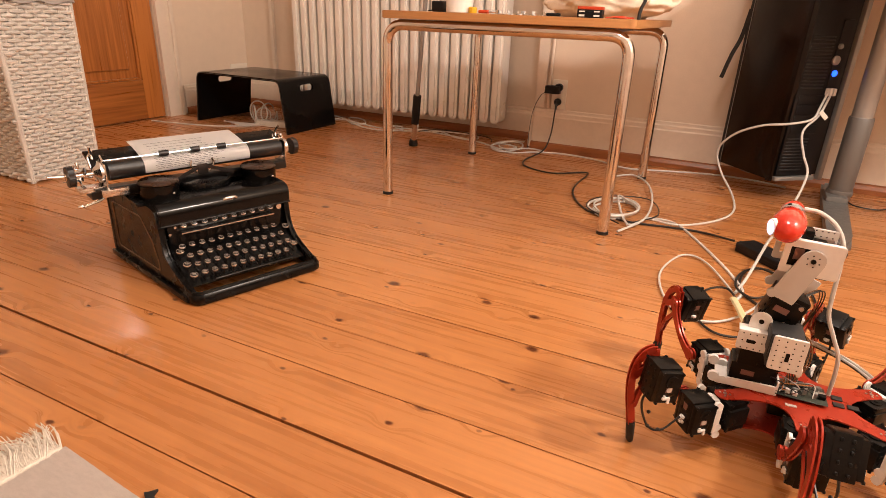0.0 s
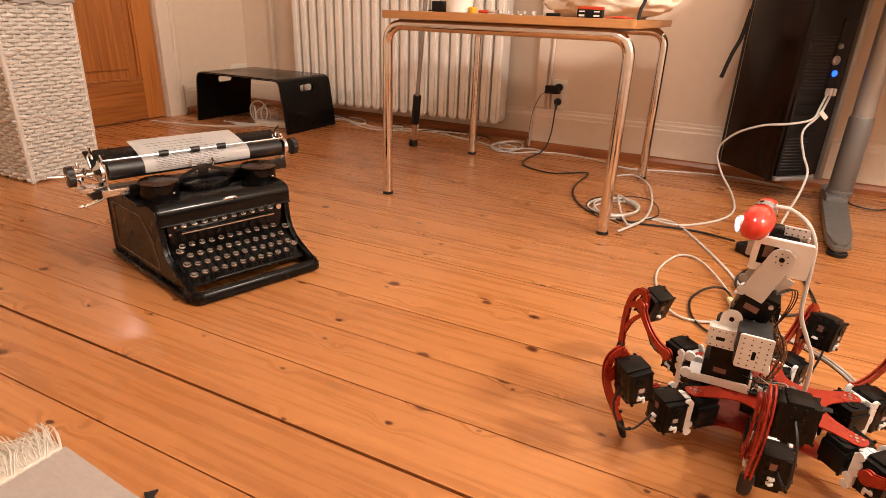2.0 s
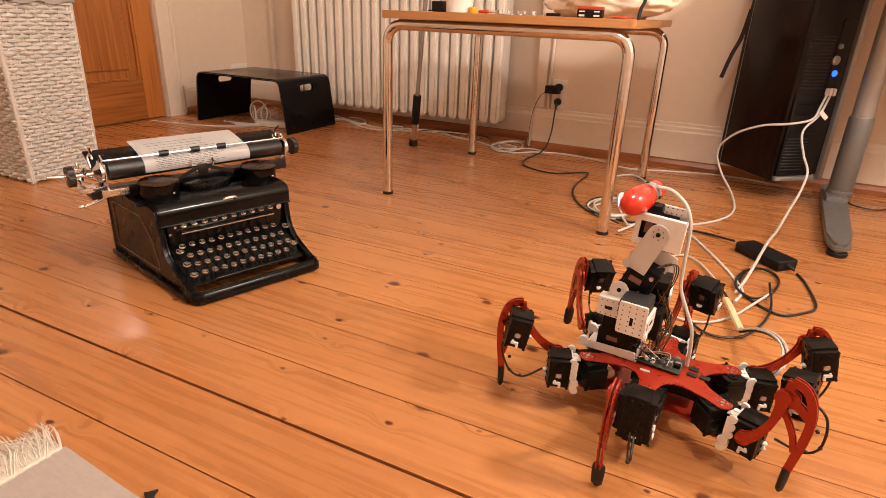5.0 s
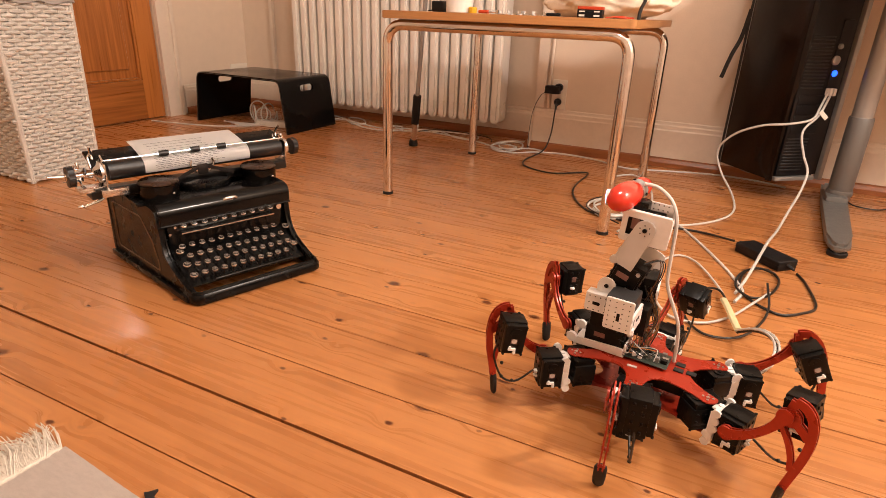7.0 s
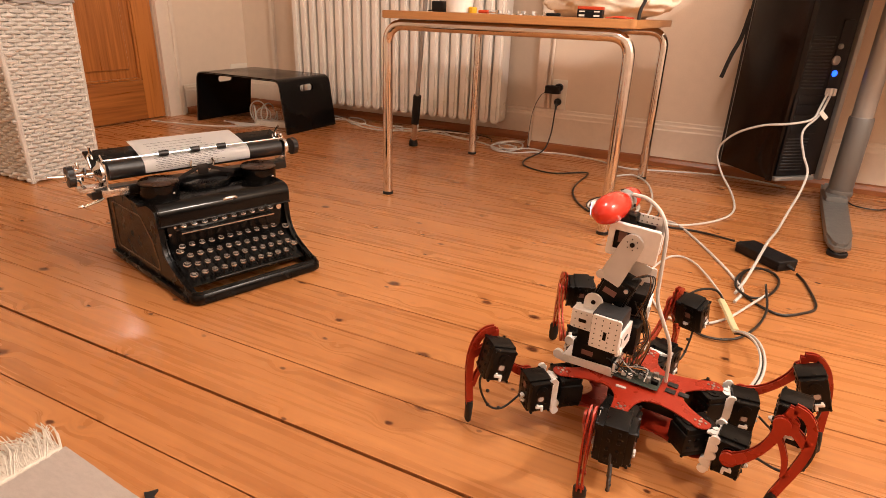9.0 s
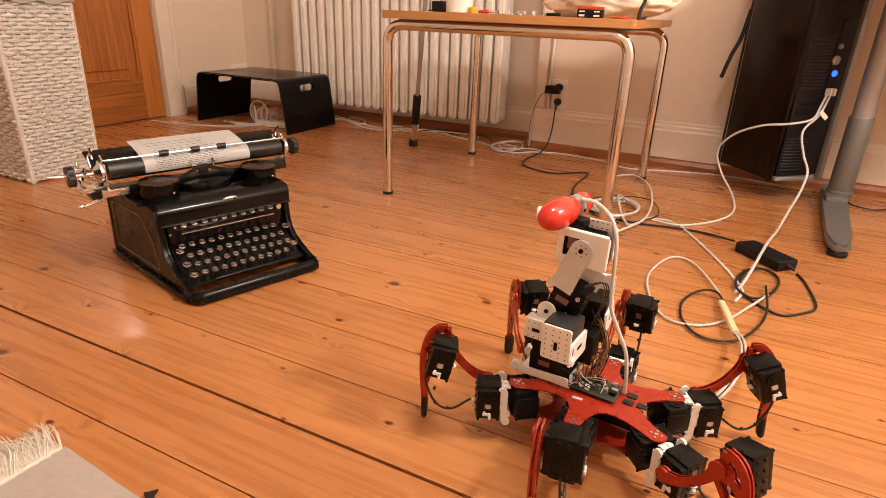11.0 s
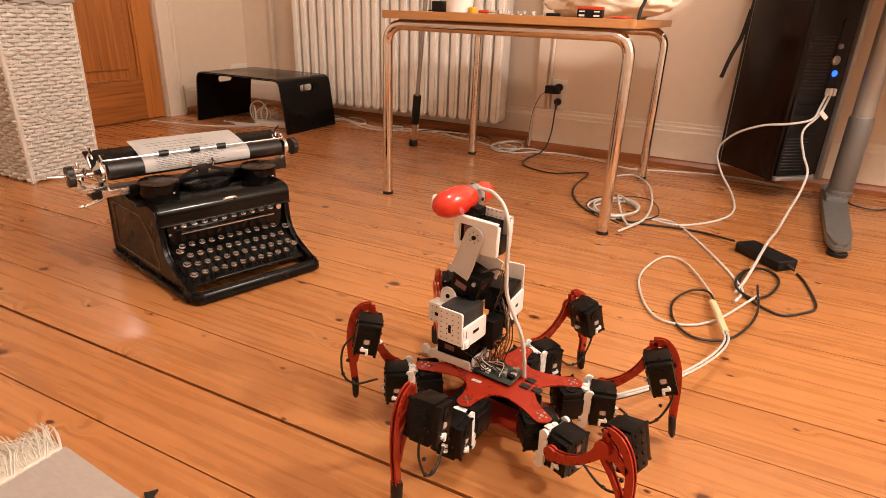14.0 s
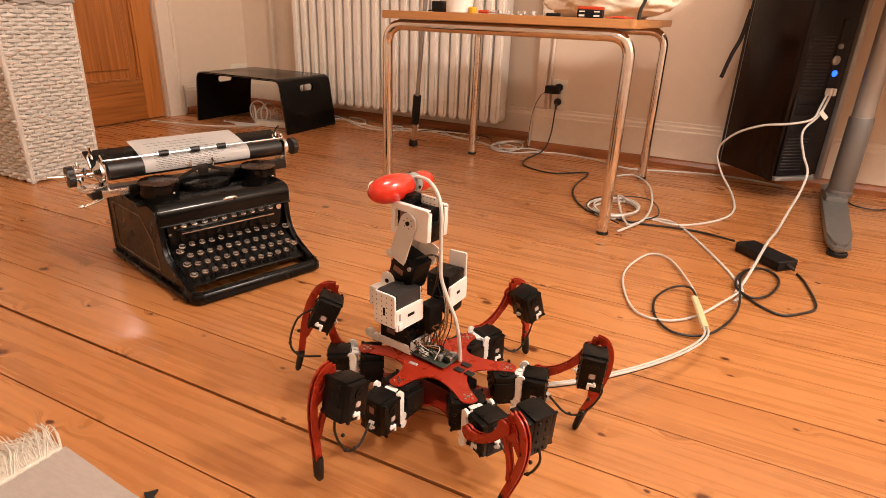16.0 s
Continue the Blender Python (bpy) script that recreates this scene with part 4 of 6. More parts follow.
COXA_ME, FEMUR_ME, TIBIA_ME, TIP_ME = coxa_mesh(), femur_mesh(), tibia_mesh(), tip_mesh()
for me in (TIBIA_ME, TIP_ME):
    me.transform(Matrix.Diagonal((1.195, 1, 1.10, 1)))
bm = sweep(bmesh.new(), spline([(FEMUR + 0.004, 0.006, -0.030), (FEMUR - 0.012, 0.010, -0.064), (0.052, 0.012, -0.086), (0.022, 0.012, -0.074), (0.010, 0.006, -0.034)], 6), 0.0022, 6)
for q in ((0.074, 0.010, -0.066), (0.052, 0.012, -0.086), (0.028, 0.012, -0.078)):
    ball(bm, q, (0.0036, 0.0036, 0.0036), u=8, v=6)
CORD = finish(bm, "leg_cord", M_CABLEB)


def mirrored(me):
    """The same mesh for the other side of the robot."""
    c = me.copy()
    c.transform(Matrix.Diagonal((1, -1, 1, 1)))
    c.flip_normals()
    return c


PIECES = {1: (FEMUR_ME, TIBIA_ME, TIP_ME, CORD), -1: tuple(mirrored(me) for me in (FEMUR_ME, TIBIA_ME, TIP_ME, CORD))}
LEGS = {}
for k in MOUNTS:
    side = 1 if k[1] == "L" else -1
    thigh_me, shin_me, tip_me, cord_me = PIECES[side]
    cx = add("hip_bracket", COXA_ME, robot, pose(0, 0, 0), "white bracket with a black hip servo")
    add("servo", SERVO, cx, place(0.055, side * 0.003, -0.013))
    servo_face(cx, place(0.055, side * 0.003, -0.013))
    add("sticker", STICKER, cx, place(0.0779, side * 0.003, 0.002))
    add("connector", PLUG, cx, place(0.0800, side * 0.004, -0.020))
    add("connector", PLUG, cx, place(0.0800, side * 0.004, -0.030))
    fm = add("femur", thigh_me, robot, pose(0, 0, 0), "curved red metal thigh plates")
    add("leg_cord", cord_me, fm, pose(0, 0, 0))
    tb = add("tibia", shin_me, robot, pose(0, 0, 0), "curved red metal shin with a black rubber tip")
    add("foot_tip", tip_me, tb, pose(0, 0, 0), "black rubber foot tip")
    # knee servo beside the claw, long along the shin
    add("servo", SERVO, tb, place(0.008, side * 0.008, 0.006, 0, -90, 0))
    servo_face(tb, place(0.008, side * 0.008, 0.006, 0, -90, 0))
    add("sticker", STICKER, tb, place(0.0, side * 0.008, -0.0170, 0, 90, 0))
    add("connector", PLUG, tb, place(0.022, side * 0.006, -0.0190, 0, 90, 0))
    LEGS[k] = (cx, fm, tb)


def leg_pose(k, yaw, lift, shin):
    """Poses of hip, thigh and shin in the robot's space from the three joint angles in degrees."""
    x, y, a = MOUNTS[k]
    hip = place(x, y, HIP_Z, 0, 0, a + yaw)
    thigh = hip @ place(COXA, 0, 0, 0, -lift, 0)
    knee = thigh @ place(FEMUR, 0, 0)
    shin_m = hip @ place(COXA, 0, 0) @ Matrix.Translation((FEMUR * math.cos(radians(lift)), 0, FEMUR * math.sin(radians(lift)))) @ place(0, 0, 0, 0, -shin, 0)
    return hip, thigh, shin_m


# ---- typewriter
M_TWBLACK = material("crinkle_black_enamel", (0.004, 0.004, 0.004), 0.24, bump=0.10, grain=260, vary=0.3, spec=0.2)
M_TWGLOSS = material("gloss_black_enamel", (0.003, 0.003, 0.003), 0.15, grain=20, vary=0.3, spec=0.25)
M_PLATEN = material("platen_rubber", (0.007, 0.007, 0.008), 0.38, grain=60, vary=0.2)
M_NICKEL = material("worn_nickel", (0.66, 0.65, 0.63), 0.22, metal=1.0, bump=0.1, grain=80, vary=0.2)
M_PAPER = material("white_paper", (0.90, 0.90, 0.90), 0.8, vary=0.02)
M_INK = material("typed_ink", (0.10, 0.10, 0.13), 0.8)
M_KEYTOP = material("key_glass_black", (0.012, 0.012, 0.012), 0.14, spec=0.4)
# brown-gold line: the floor's reflection on the panel, put into the colour
M_BEADGLEAM = material("bead_floor_reflection", (0.16, 0.085, 0.04), 0.45, vary=0.3)
M_SPOOL = material("spool_cover_brown", (0.022, 0.010, 0.006), 0.28, bump=0.3, grain=150, vary=0.2, coat=0.3)
TWM = pose(0.112, -1.148, 0, 0, 0, 70.5)


def typewriter():
    t = thing("typewriter", "old black desk typewriter with a wide carriage and white paper", "typewriter", TWM)
    W = 0.384
    side = [(0.0, 0.004), (0.0, 0.026), (0.010, 0.032), (0.045, 0.041), (0.093, 0.056), (0.125, 0.073), (0.148, 0.096), (0.160, 0.126), (0.163, 0.165), (0.165, 0.205),
            (0.172, 0.222), (0.192, 0.230), (0.30, 0.232), (0.478, 0.232), (0.503, 0.212), (0.510, 0.03), (0.510, 0.004)]
    flip = Matrix(((0, 0, 1, 0), (1, 0, 0, 0), (0, 1, 0, 0), (0, 0, 0, 1)))
    for x in (0.0, W - 0.016):
        s = part("side_panel", prism(bmesh.new(), side, x, x + 0.016, flip, bevel=0.004), M_TWBLACK, t)
        # raised beading on the outer face, coloured like the floor's reflection in it
        ox = x - 0.0005 if x == 0 else x + 0.0165
        loop = [(ox, 0.19, 0.045), (ox, 0.460, 0.045), (ox, 0.460, 0.185), (ox, 0.27, 0.185), (ox, 0.215, 0.13), (ox, 0.19, 0.07), (ox, 0.19, 0.045)]
        part("beading", sweep(bmesh.new(), bent(loop, 0.012, 4), 0.0022, 6), M_BEADGLEAM, s)
    # front lip with rounded corners
    lip = bent([(0.006, 0.11, 0.018), (0.006, 0.0, 0.018), (W - 0.006, 0.0, 0.018), (W - 0.006, 0.11, 0.018)], 0.024, 6)
    part("front_lip", sweep(bmesh.new(), lip, 0.011, 10, flat=0.017), M_TWBLACK, t)
    part("lip_bead", sweep(bmesh.new(), [p + Vector((0, 0, 0.016)) for p in lip], 0.006, 8), M_TWGLOSS, t)
    for x in (-0.006, W + 0.006):
        part("base_flange", box(bmesh.new(), (x, 0.265, 0.013), (0.012, 0.48, 0.018), bevel=0.005), M_TWBLACK, t)
    part("rear_panel", box(bmesh.new(), (W / 2, 0.500, 0.115), (W - 0.034, 0.012, 0.22), bevel=0.004), M_TWBLACK, t)
    part("key_bed", box(bmesh.new(), (0, 0, 0), (W - 0.036, 0.145, 0.006), m=place(W / 2, 0.126, 0.066, 33, 0, 0)), M_TWBLACK, t)
    part("inner_floor", box(bmesh.new(), (W / 2, 0.28, 0.03), (W - 0.034, 0.33, 0.01)), M_TWBLACK, t)
    for x in (0.03, W - 0.03):
        for y in (0.03, 0.43):
            part("rubber_foot", cyl(bmesh.new(), (x, y, 0), (x, y, 0.006), 0.014), M_RUBBER, t)
    # hood over the type basket
    prof = [(0.162, 0.176), (0.160, 0.208), (0.163, 0.221), (0.172, 0.231), (0.190, 0.237), (0.262, 0.239), (0.262, 0.226), (0.182, 0.176)]
    part("hood", prism(bmesh.new(), prof, -0.004, W + 0.004, flip, bevel=0.003), M_TWGLOSS, t)
    part("hood_rim", sweep(bmesh.new(), [(-0.003, 0.162, 0.178), (W + 0.003, 0.162, 0.178)], 0.0035, 8), M_TWBLACK, t)
    em = part("emblem", ball(bmesh.new(), (0.200, 0.1645, 0.222), (0.023, 0.005, 0.0075), u=18, v=8), M_NICKEL, t, "oval nickel badge")
    for k in range(-2, 3):
        part("emblem_bar", box(bmesh.new(), (0.200 + k * 0.006, 0.1592, 0.2215), (0.002, 0.002, 0.006)), M_TWBLACK, em)
    part("front_plate", box(bmesh.new(), (W / 2, 0.176, 0.135), (W - 0.034, 0.006, 0.08)), M_TWGLOSS, t)
    part("tab_shelf", box(bmesh.new(), (0.186, 0.160, 0.152), (0.28, 0.020, 0.004), bevel=0.001), M_NICKEL, t)
    # keys
    ring, top, big, bigtop = bmesh.new(), bmesh.new(), bmesh.new(), bmesh.new()
    for bm, r in ((ring, 0.0084), (big, 0.0102)):
        lathe(bm, [(r * 0.55, -0.003), (r, -0.0015), (r * 1.08, 0.0010), (r * 1.04, 0.0026), (r * 0.95, 0.0034), (r * 0.80, 0.0030)], seg=16)
    for bm, r in ((top, 0.0084), (bigtop, 0.0102)):
        lathe(bm, [(r * 0.82, 0.0020), (r * 0.82, 0.0033), (r * 0.5, 0.0029), (0.0005, 0.0028)], seg=16)
        cyl(bm, (0, 0.004, -0.03), (0, 0, -0.002), 0.0014, seg=6)
        box(bm, (0, 0.012, -0.026), (0.0018, 0.03, 0.005))
    RING, TOP_, BIG, BIGT = finish(ring, "key", M_NICKEL), finish(top, "key_top", M_KEYTOP), finish(big, "key", M_NICKEL), finish(bigtop, "key_top", M_KEYTOP)
    bm = bmesh.new()
    sweep(bm, [(-0.0015, -0.002, 0.0036), (0, 0.0025, 0.0036), (0.0015, -0.002, 0.0036)], 0.0004, 4)
    MARK = finish(bm, "key_mark", M_NICKEL)
    tilt = place(0, 0, 0, 14, 0, 0)

    def key(x, y, z, large=False):
        k = add("key", BIG if large else RING, t, Matrix.Translation((x, y, z)) @ tilt)
        add("key_top", BIGT if large else TOP_, k, pose(0, 0, 0))
        add("key_mark", MARK, k, pose(0, 0, 0))
        return k

    rng = random.Random(2)
    rows = [(0.050, 0.069, 0.058, 10), (0.073, 0.088, 0.050, 11), (0.096, 0.107, 0.042, 11), (0.120, 0.127, 0.032, 11)]
    for j, (y, z, x0, n) in enumerate(rows):
        for i in range(n):
            key(x0 + 0.0272 * i, y, z + rng.uniform(-0.0008, 0.0008))
    for x, y, z in ((0.029, 0.052, 0.068), (0.336, 0.062, 0.080), (0.022, 0.112, 0.118), (0.024, 0.079, 0.090), (0.338, 0.11, 0.12)):
        key(x, y, z, True)
    for i in range(10):
        key(0.054 + 0.0288 * i, 0.150, 0.174)
    part("space_bar", sweep(bmesh.new(), [(0.075, 0.026, 0.052), (0.31, 0.026, 0.052)], 0.0055, 10), M_TWGLOSS, t)
    for x in (0.10, 0.285):
        part("bar_arm", cyl(bmesh.new(), (x, 0.026, 0.05), (x, 0.09, 0.045), 0.003, seg=6), M_NICKEL, t)
    # small nickel buttons on the front
    for x, z in ((0.036, 0.168), (0.020, 0.150), (0.31, 0.187), (0.345, 0.19)):
        part("button", lathe(bmesh.new(), [(0.004, 0), (0.0048, 0.002), (0.004, 0.006)], place(x, 0.1725, z, 90, 0, 0), 10), M_NICKEL, t)
    part("lock_ring", lathe(bmesh.new(), [(0.005, 0.0), (0.0085, 0.001), (0.0085, 0.005), (0.005, 0.005)], place(0.352, 0.1725, 0.166, 90, 0, 0), 16), M_NICKEL, t)
    # ribbon spool covers
    for x in (0.043, 0.344):
        sp = part("spool_cover", lathe(bmesh.new(), [(0.051, 0.232), (0.052, 0.236), (0.052, 0.272), (0.050, 0.274)], place(x, 0.266, 0), 28), M_TWGLOSS, t, "round black ribbon spool case")
        part("spool_lid", lathe(bmesh.new(), [(0.050, 0.2745), (0.0535, 0.275), (0.0535, 0.279), (0.050, 0.282), (0.02, 0.2835), (0.001, 0.284)], place(x, 0.266, 0), 28), M_SPOOL, sp, "dull brown spool lid")
        part("spool_knob", ball(bmesh.new(), (x + 0.02, 0.2155, 0.25), (0.004, 0.004, 0.004), u=8, v=6), M_NICKEL, sp)
    # type basket: a fan of type bars in a half ring
    bm = bmesh.new()
    arc = [(0.186 + 0.070 * math.cos(a), 0.300 - 0.055 * math.sin(a), 0.244) for a in [math.pi * i / 14 for i in range(15)]]
    sweep(bm, arc, 0.007, 8, flat=0.010)
    part("segment", bm, M_TWBLACK, t)
    for i in range(21):
        a = math.pi * (0.06 + 0.88 * i / 20)
        p = Vector((0.186 + 0.066 * math.cos(a), 0.300 - 0.05 * math.sin(a), 0.250))
        part("type_bar", sweep(bmesh.new(), [p, p.lerp(Vector((0.186, 0.302, 0.256)), 0.7)], 0.0016, 5), M_PLATEN, t)
    part("ribbon_guide", box(bmesh.new(), (0.186, 0.303, 0.283), (0.03, 0.004, 0.03), bevel=0.001), M_PLATEN, t)
    for sx in (-1, 1):
        part("ribbon", sweep(bmesh.new(), spline([(0.186 + sx * 0.016, 0.302, 0.288), (0.186 + sx * 0.05, 0.298, 0.277), (0.186 + sx * 0.09, 0.292, 0.262)], 4), 0.0006, 6, flat=0.006), M_PLATEN, t)
        part("card_holder", sweep(bmesh.new(), spline([(0.186 + sx * 0.02, 0.304, 0.275), (0.186 + sx * 0.035, 0.302, 0.297), (0.186 + sx * 0.03, 0.304, 0.312)], 4), 0.0025, 6), M_NICKEL, t)
    # carriage
    part("rail", box(bmesh.new(), (0.17, 0.355, 0.247), (0.59, 0.06, 0.022), bevel=0.003), M_PLATEN, t)
    part("rail_edge", box(bmesh.new(), (0.17, 0.318, 0.262), (0.57, 0.012, 0.010), bevel=0.002), M_PLATEN, t)
    part("platen", cyl(bmesh.new(), (-0.075, 0.335, 0.308), (0.445, 0.335, 0.308), 0.0265, seg=32), M_PLATEN, t, "black rubber platen roller")
    pt = [(0.354, 0.298), (0.370, 0.330), (0.395, 0.341), (0.428, 0.349), (0.432, 0.341), (0.402, 0.332), (0.378, 0.322), (0.362, 0.295)]
    part("paper_table", prism(bmesh.new(), pt, -0.105, 0.47, flip, bevel=0.001), M_TWBLACK, t, "black curved metal paper table")
    # paper round the platen
    prof = []
    for k in range(9):
        a = radians(215 - 16 * k)
        prof.append((0.335 + 0.0275 * math.cos(a), 0.308 + 0.0275 * math.sin(a)))
    prof += [(0.352, 0.339), (0.372, 0.345), (0.398, 0.351), (0.425, 0.356), (0.448, 0.360)]
    sm = [(v.x, v.y) for v in spline([(a, b, 0) for a, b in prof], 3)]
    bm = bmesh.new()
    bar_out = [bm.verts.new((x, y, z)) for x in (0.016, 0.330) for y, z in sm]
    n = len(sm)
    for i in range(n - 1):
        bm.faces.new((bar_out[i], bar_out[i + 1], bar_out[n + i + 1], bar_out[n + i]))
    bmesh.ops.solidify(bm, geom=bm.faces[:], thickness=0.0004)
    paper = part("paper_sheet", bm, M_PAPER, t, "white typed sheet round the roller")
    rng = random.Random(5)
    for i in range(3, n - 4):
        if i % 2:
            continue
        y, z = sm[i]
        d = Vector((sm[i + 1][0] - y, sm[i + 1][1] - z)).normalized()
        nrm = Vector((-d.y, d.x))
        x = 0.045 + rng.uniform(0, 0.01)
        end = 0.29 - rng.uniform(0, 0.09)
        while x < end:
            w = rng.uniform(0.006, 0.020)
            bm = bmesh.new()
            a = math.atan2(d.y, d.x)
            box(bm, (0, 0, 0), (w, 0.0010, 0.0003), m=Matrix.Translation((x + w / 2, y + nrm.x * 0.0005, z + nrm.y * 0.0005)) @ Matrix.Rotation(a, 4, "X"))
            part("text_bar", bm, M_INK, paper)
            x += w + 0.004
    bail = part("paper_bail", cyl(bmesh.new(), (-0.085, 0.318, 0.341), (0.45, 0.318, 0.341), 0.0022, seg=8), M_NICKEL, t, "thin nickel rod with three black rollers")
    for x in (0.075, 0.165, 0.245):
        part("bail_roller", cyl(bmesh.new(), (x - 0.012, 0.318, 0.341), (x + 0.012, 0.318, 0.341), 0.0085, seg=14), M_PLATEN, bail)
    # ends: hubs, frames, levers, knobs
    for x, s in ((-0.085, -1), (0.455, 1)):
        e = part("end_frame", box(bmesh.new(), (x, 0.345, 0.295), (0.006, 0.075, 0.075), bevel=0.003), M_NICKEL, t)
        part("hub", lathe(bmesh.new(), [(0.029, 0), (0.030, 0.003), (0.030, 0.010), (0.020, 0.014), (0.012, 0.022), (0.006, 0.024)], place(x, 0.335, 0.308, 0, 90 * s, 0), 24), M_NICKEL, e)
        part("bail_arm", sweep(bmesh.new(), bent([(x, 0.318, 0.341), (x - 0.002 * s, 0.345, 0.352), (x, 0.372, 0.330)], 0.01), 0.003, 6), M_NICKEL, e)
        part("release_lever", sweep(bmesh.new(), bent([(x + 0.006 * s, 0.37, 0.30), (x + 0.010 * s, 0.39, 0.35), (x + 0.014 * s, 0.37, 0.372)], 0.01), 0.0035, 6), M_NICKEL, e)
        for k in range(4):
            part("gear_plate", box(bmesh.new(), (0, 0, 0), (0.004, 0.03, 0.012), m=place(x + s * (0.004 + 0.006 * k), 0.36 + 0.008 * (k % 2), 0.275 + 0.018 * k, 20 * k, 0, 0), bevel=0.001), M_NICKEL if k % 2 else M_TWBLACK, e)
        kx = x + s * 0.042 if s > 0 else x + s * 0.078
        part("axle", cyl(bmesh.new(), (x, 0.335, 0.306), (kx, 0.335, 0.306), 0.0055, seg=12), M_NICKEL, e)
        bm = bmesh.new()
        seg = 28
        prof = []
        for i in range(seg):
            a = 2 * math.pi * i / seg
            r = 0.0265 + (0.0012 if i % 2 else -0.0006)
            prof.append((r * math.cos(a), r * math.sin(a)))
        prism(bm, prof, -0.0085, 0.0085, place(kx, 0.335, 0.306, 0, 90, 0), bevel=0.002)
        k = part("platen_knob", bm, M_PLATEN, t, "ribbed black knob")
        part("knob_cap", lathe(bmesh.new(), [(0.010, 0.008), (0.010, 0.0105), (0.004, 0.012)], place(kx, 0.335, 0.306, 0, 90 * s, 0), 12), M_NICKEL, k)
    # escapement pieces, springs and tabs at the carriage's ends
    rg = random.Random(31)
    for x0, x1 in ((-0.150, -0.082), (0.435, 0.470)):
        for i in range(12):
            x, y, z = rg.uniform(x0, x1), rg.uniform(0.315, 0.395), rg.uniform(0.268, 0.345)
            if i % 3 == 0:
                bm = sweep(bmesh.new(), [(x, y, z), (x + rg.uniform(-0.02, 0.02), y + rg.uniform(-0.02, 0.02), z + rg.uniform(-0.02, 0.02))], 0.0024, 6)
                part("link_rod", bm, M_NICKEL, t)
            elif i % 3 == 1:
                bm = box(bmesh.new(), (0, 0, 0), (0.004, rg.uniform(0.012, 0.026), rg.uniform(0.010, 0.02)), m=place(x, y, z, rg.uniform(-40, 40), 0, 0), bevel=0.001, seg=1)
                part("tab_plate", bm, M_NICKEL if i % 2 else M_TWBLACK, t)
            else:
                bm = cyl(bmesh.new(), (x - 0.004, y, z), (x + 0.005, y, z), rg.uniform(0.004, 0.008), seg=12)
                part("small_roller", bm, M_NICKEL, t)
    part("carriage_side", box(bmesh.new(), (-0.118, 0.352, 0.262), (0.065, 0.05, 0.012), bevel=0.002), M_NICKEL, t)
    part("return_lever", sweep(bmesh.new(), spline([(-0.085, 0.345, 0.262), (-0.105, 0.30, 0.245), (-0.150, 0.268, 0.243), (-0.165, 0.262, 0.243)], 5), 0.005, 8, flat=0.003), M_NICKEL, t)
    part("lever_tip", ball(bmesh.new(), (-0.166, 0.261, 0.243), (0.009, 0.005, 0.005), u=10, v=8), M_NICKEL, t)
    part("line_lever", sweep(bmesh.new(), [(-0.158, 0.335, 0.307), (-0.215, 0.337, 0.312)], 0.0042, 8), M_NICKEL, t)
    part("margin_block", box(bmesh.new(), (-0.07, 0.305, 0.255), (0.07, 0.016, 0.02), bevel=0.002), M_NICKEL, t)
    # the carriage stands a little to its right-hand stop
    moved = {"rail", "rail_edge", "platen", "paper_table", "paper_sheet", "paper_bail", "end_frame", "platen_knob", "link_rod", "tab_plate",
             "small_roller", "carriage_side", "return_lever", "lever_tip", "line_lever", "margin_block"}
    for o in t.children:
        if o.name.split(".")[0] in moved:
            o.matrix_basis = Matrix.Translation((0.011 * UNIT, 0, 0)) @ o.matrix_basis
    # the body widens a little to the rear on its left-hand side
    for o in t.children_recursive:
        xs = [v.co.x for v in o.data.vertices]
        if o.name.split(".")[0] in ("side_panel", "beading", "base_flange") and max(xs) < 0.05 * UNIT:
            o.data.transform(Matrix(((1, -0.085, 0, 0.004 * UNIT), (0, 1, 0, 0), (0, 0, 1, 0), (0, 0, 0, 1))))
    part("rear_panel", box(bmesh.new(), (0.0, 0.494, 0.115), (0.08, 0.010, 0.22), bevel=0.004), M_TWBLACK, t)
    part("side_deck", box(bmesh.new(), (0.0, 0.36, 0.226), (0.06, 0.25, 0.008), bevel=0.002), M_TWBLACK, t)
    return t


typewriter()


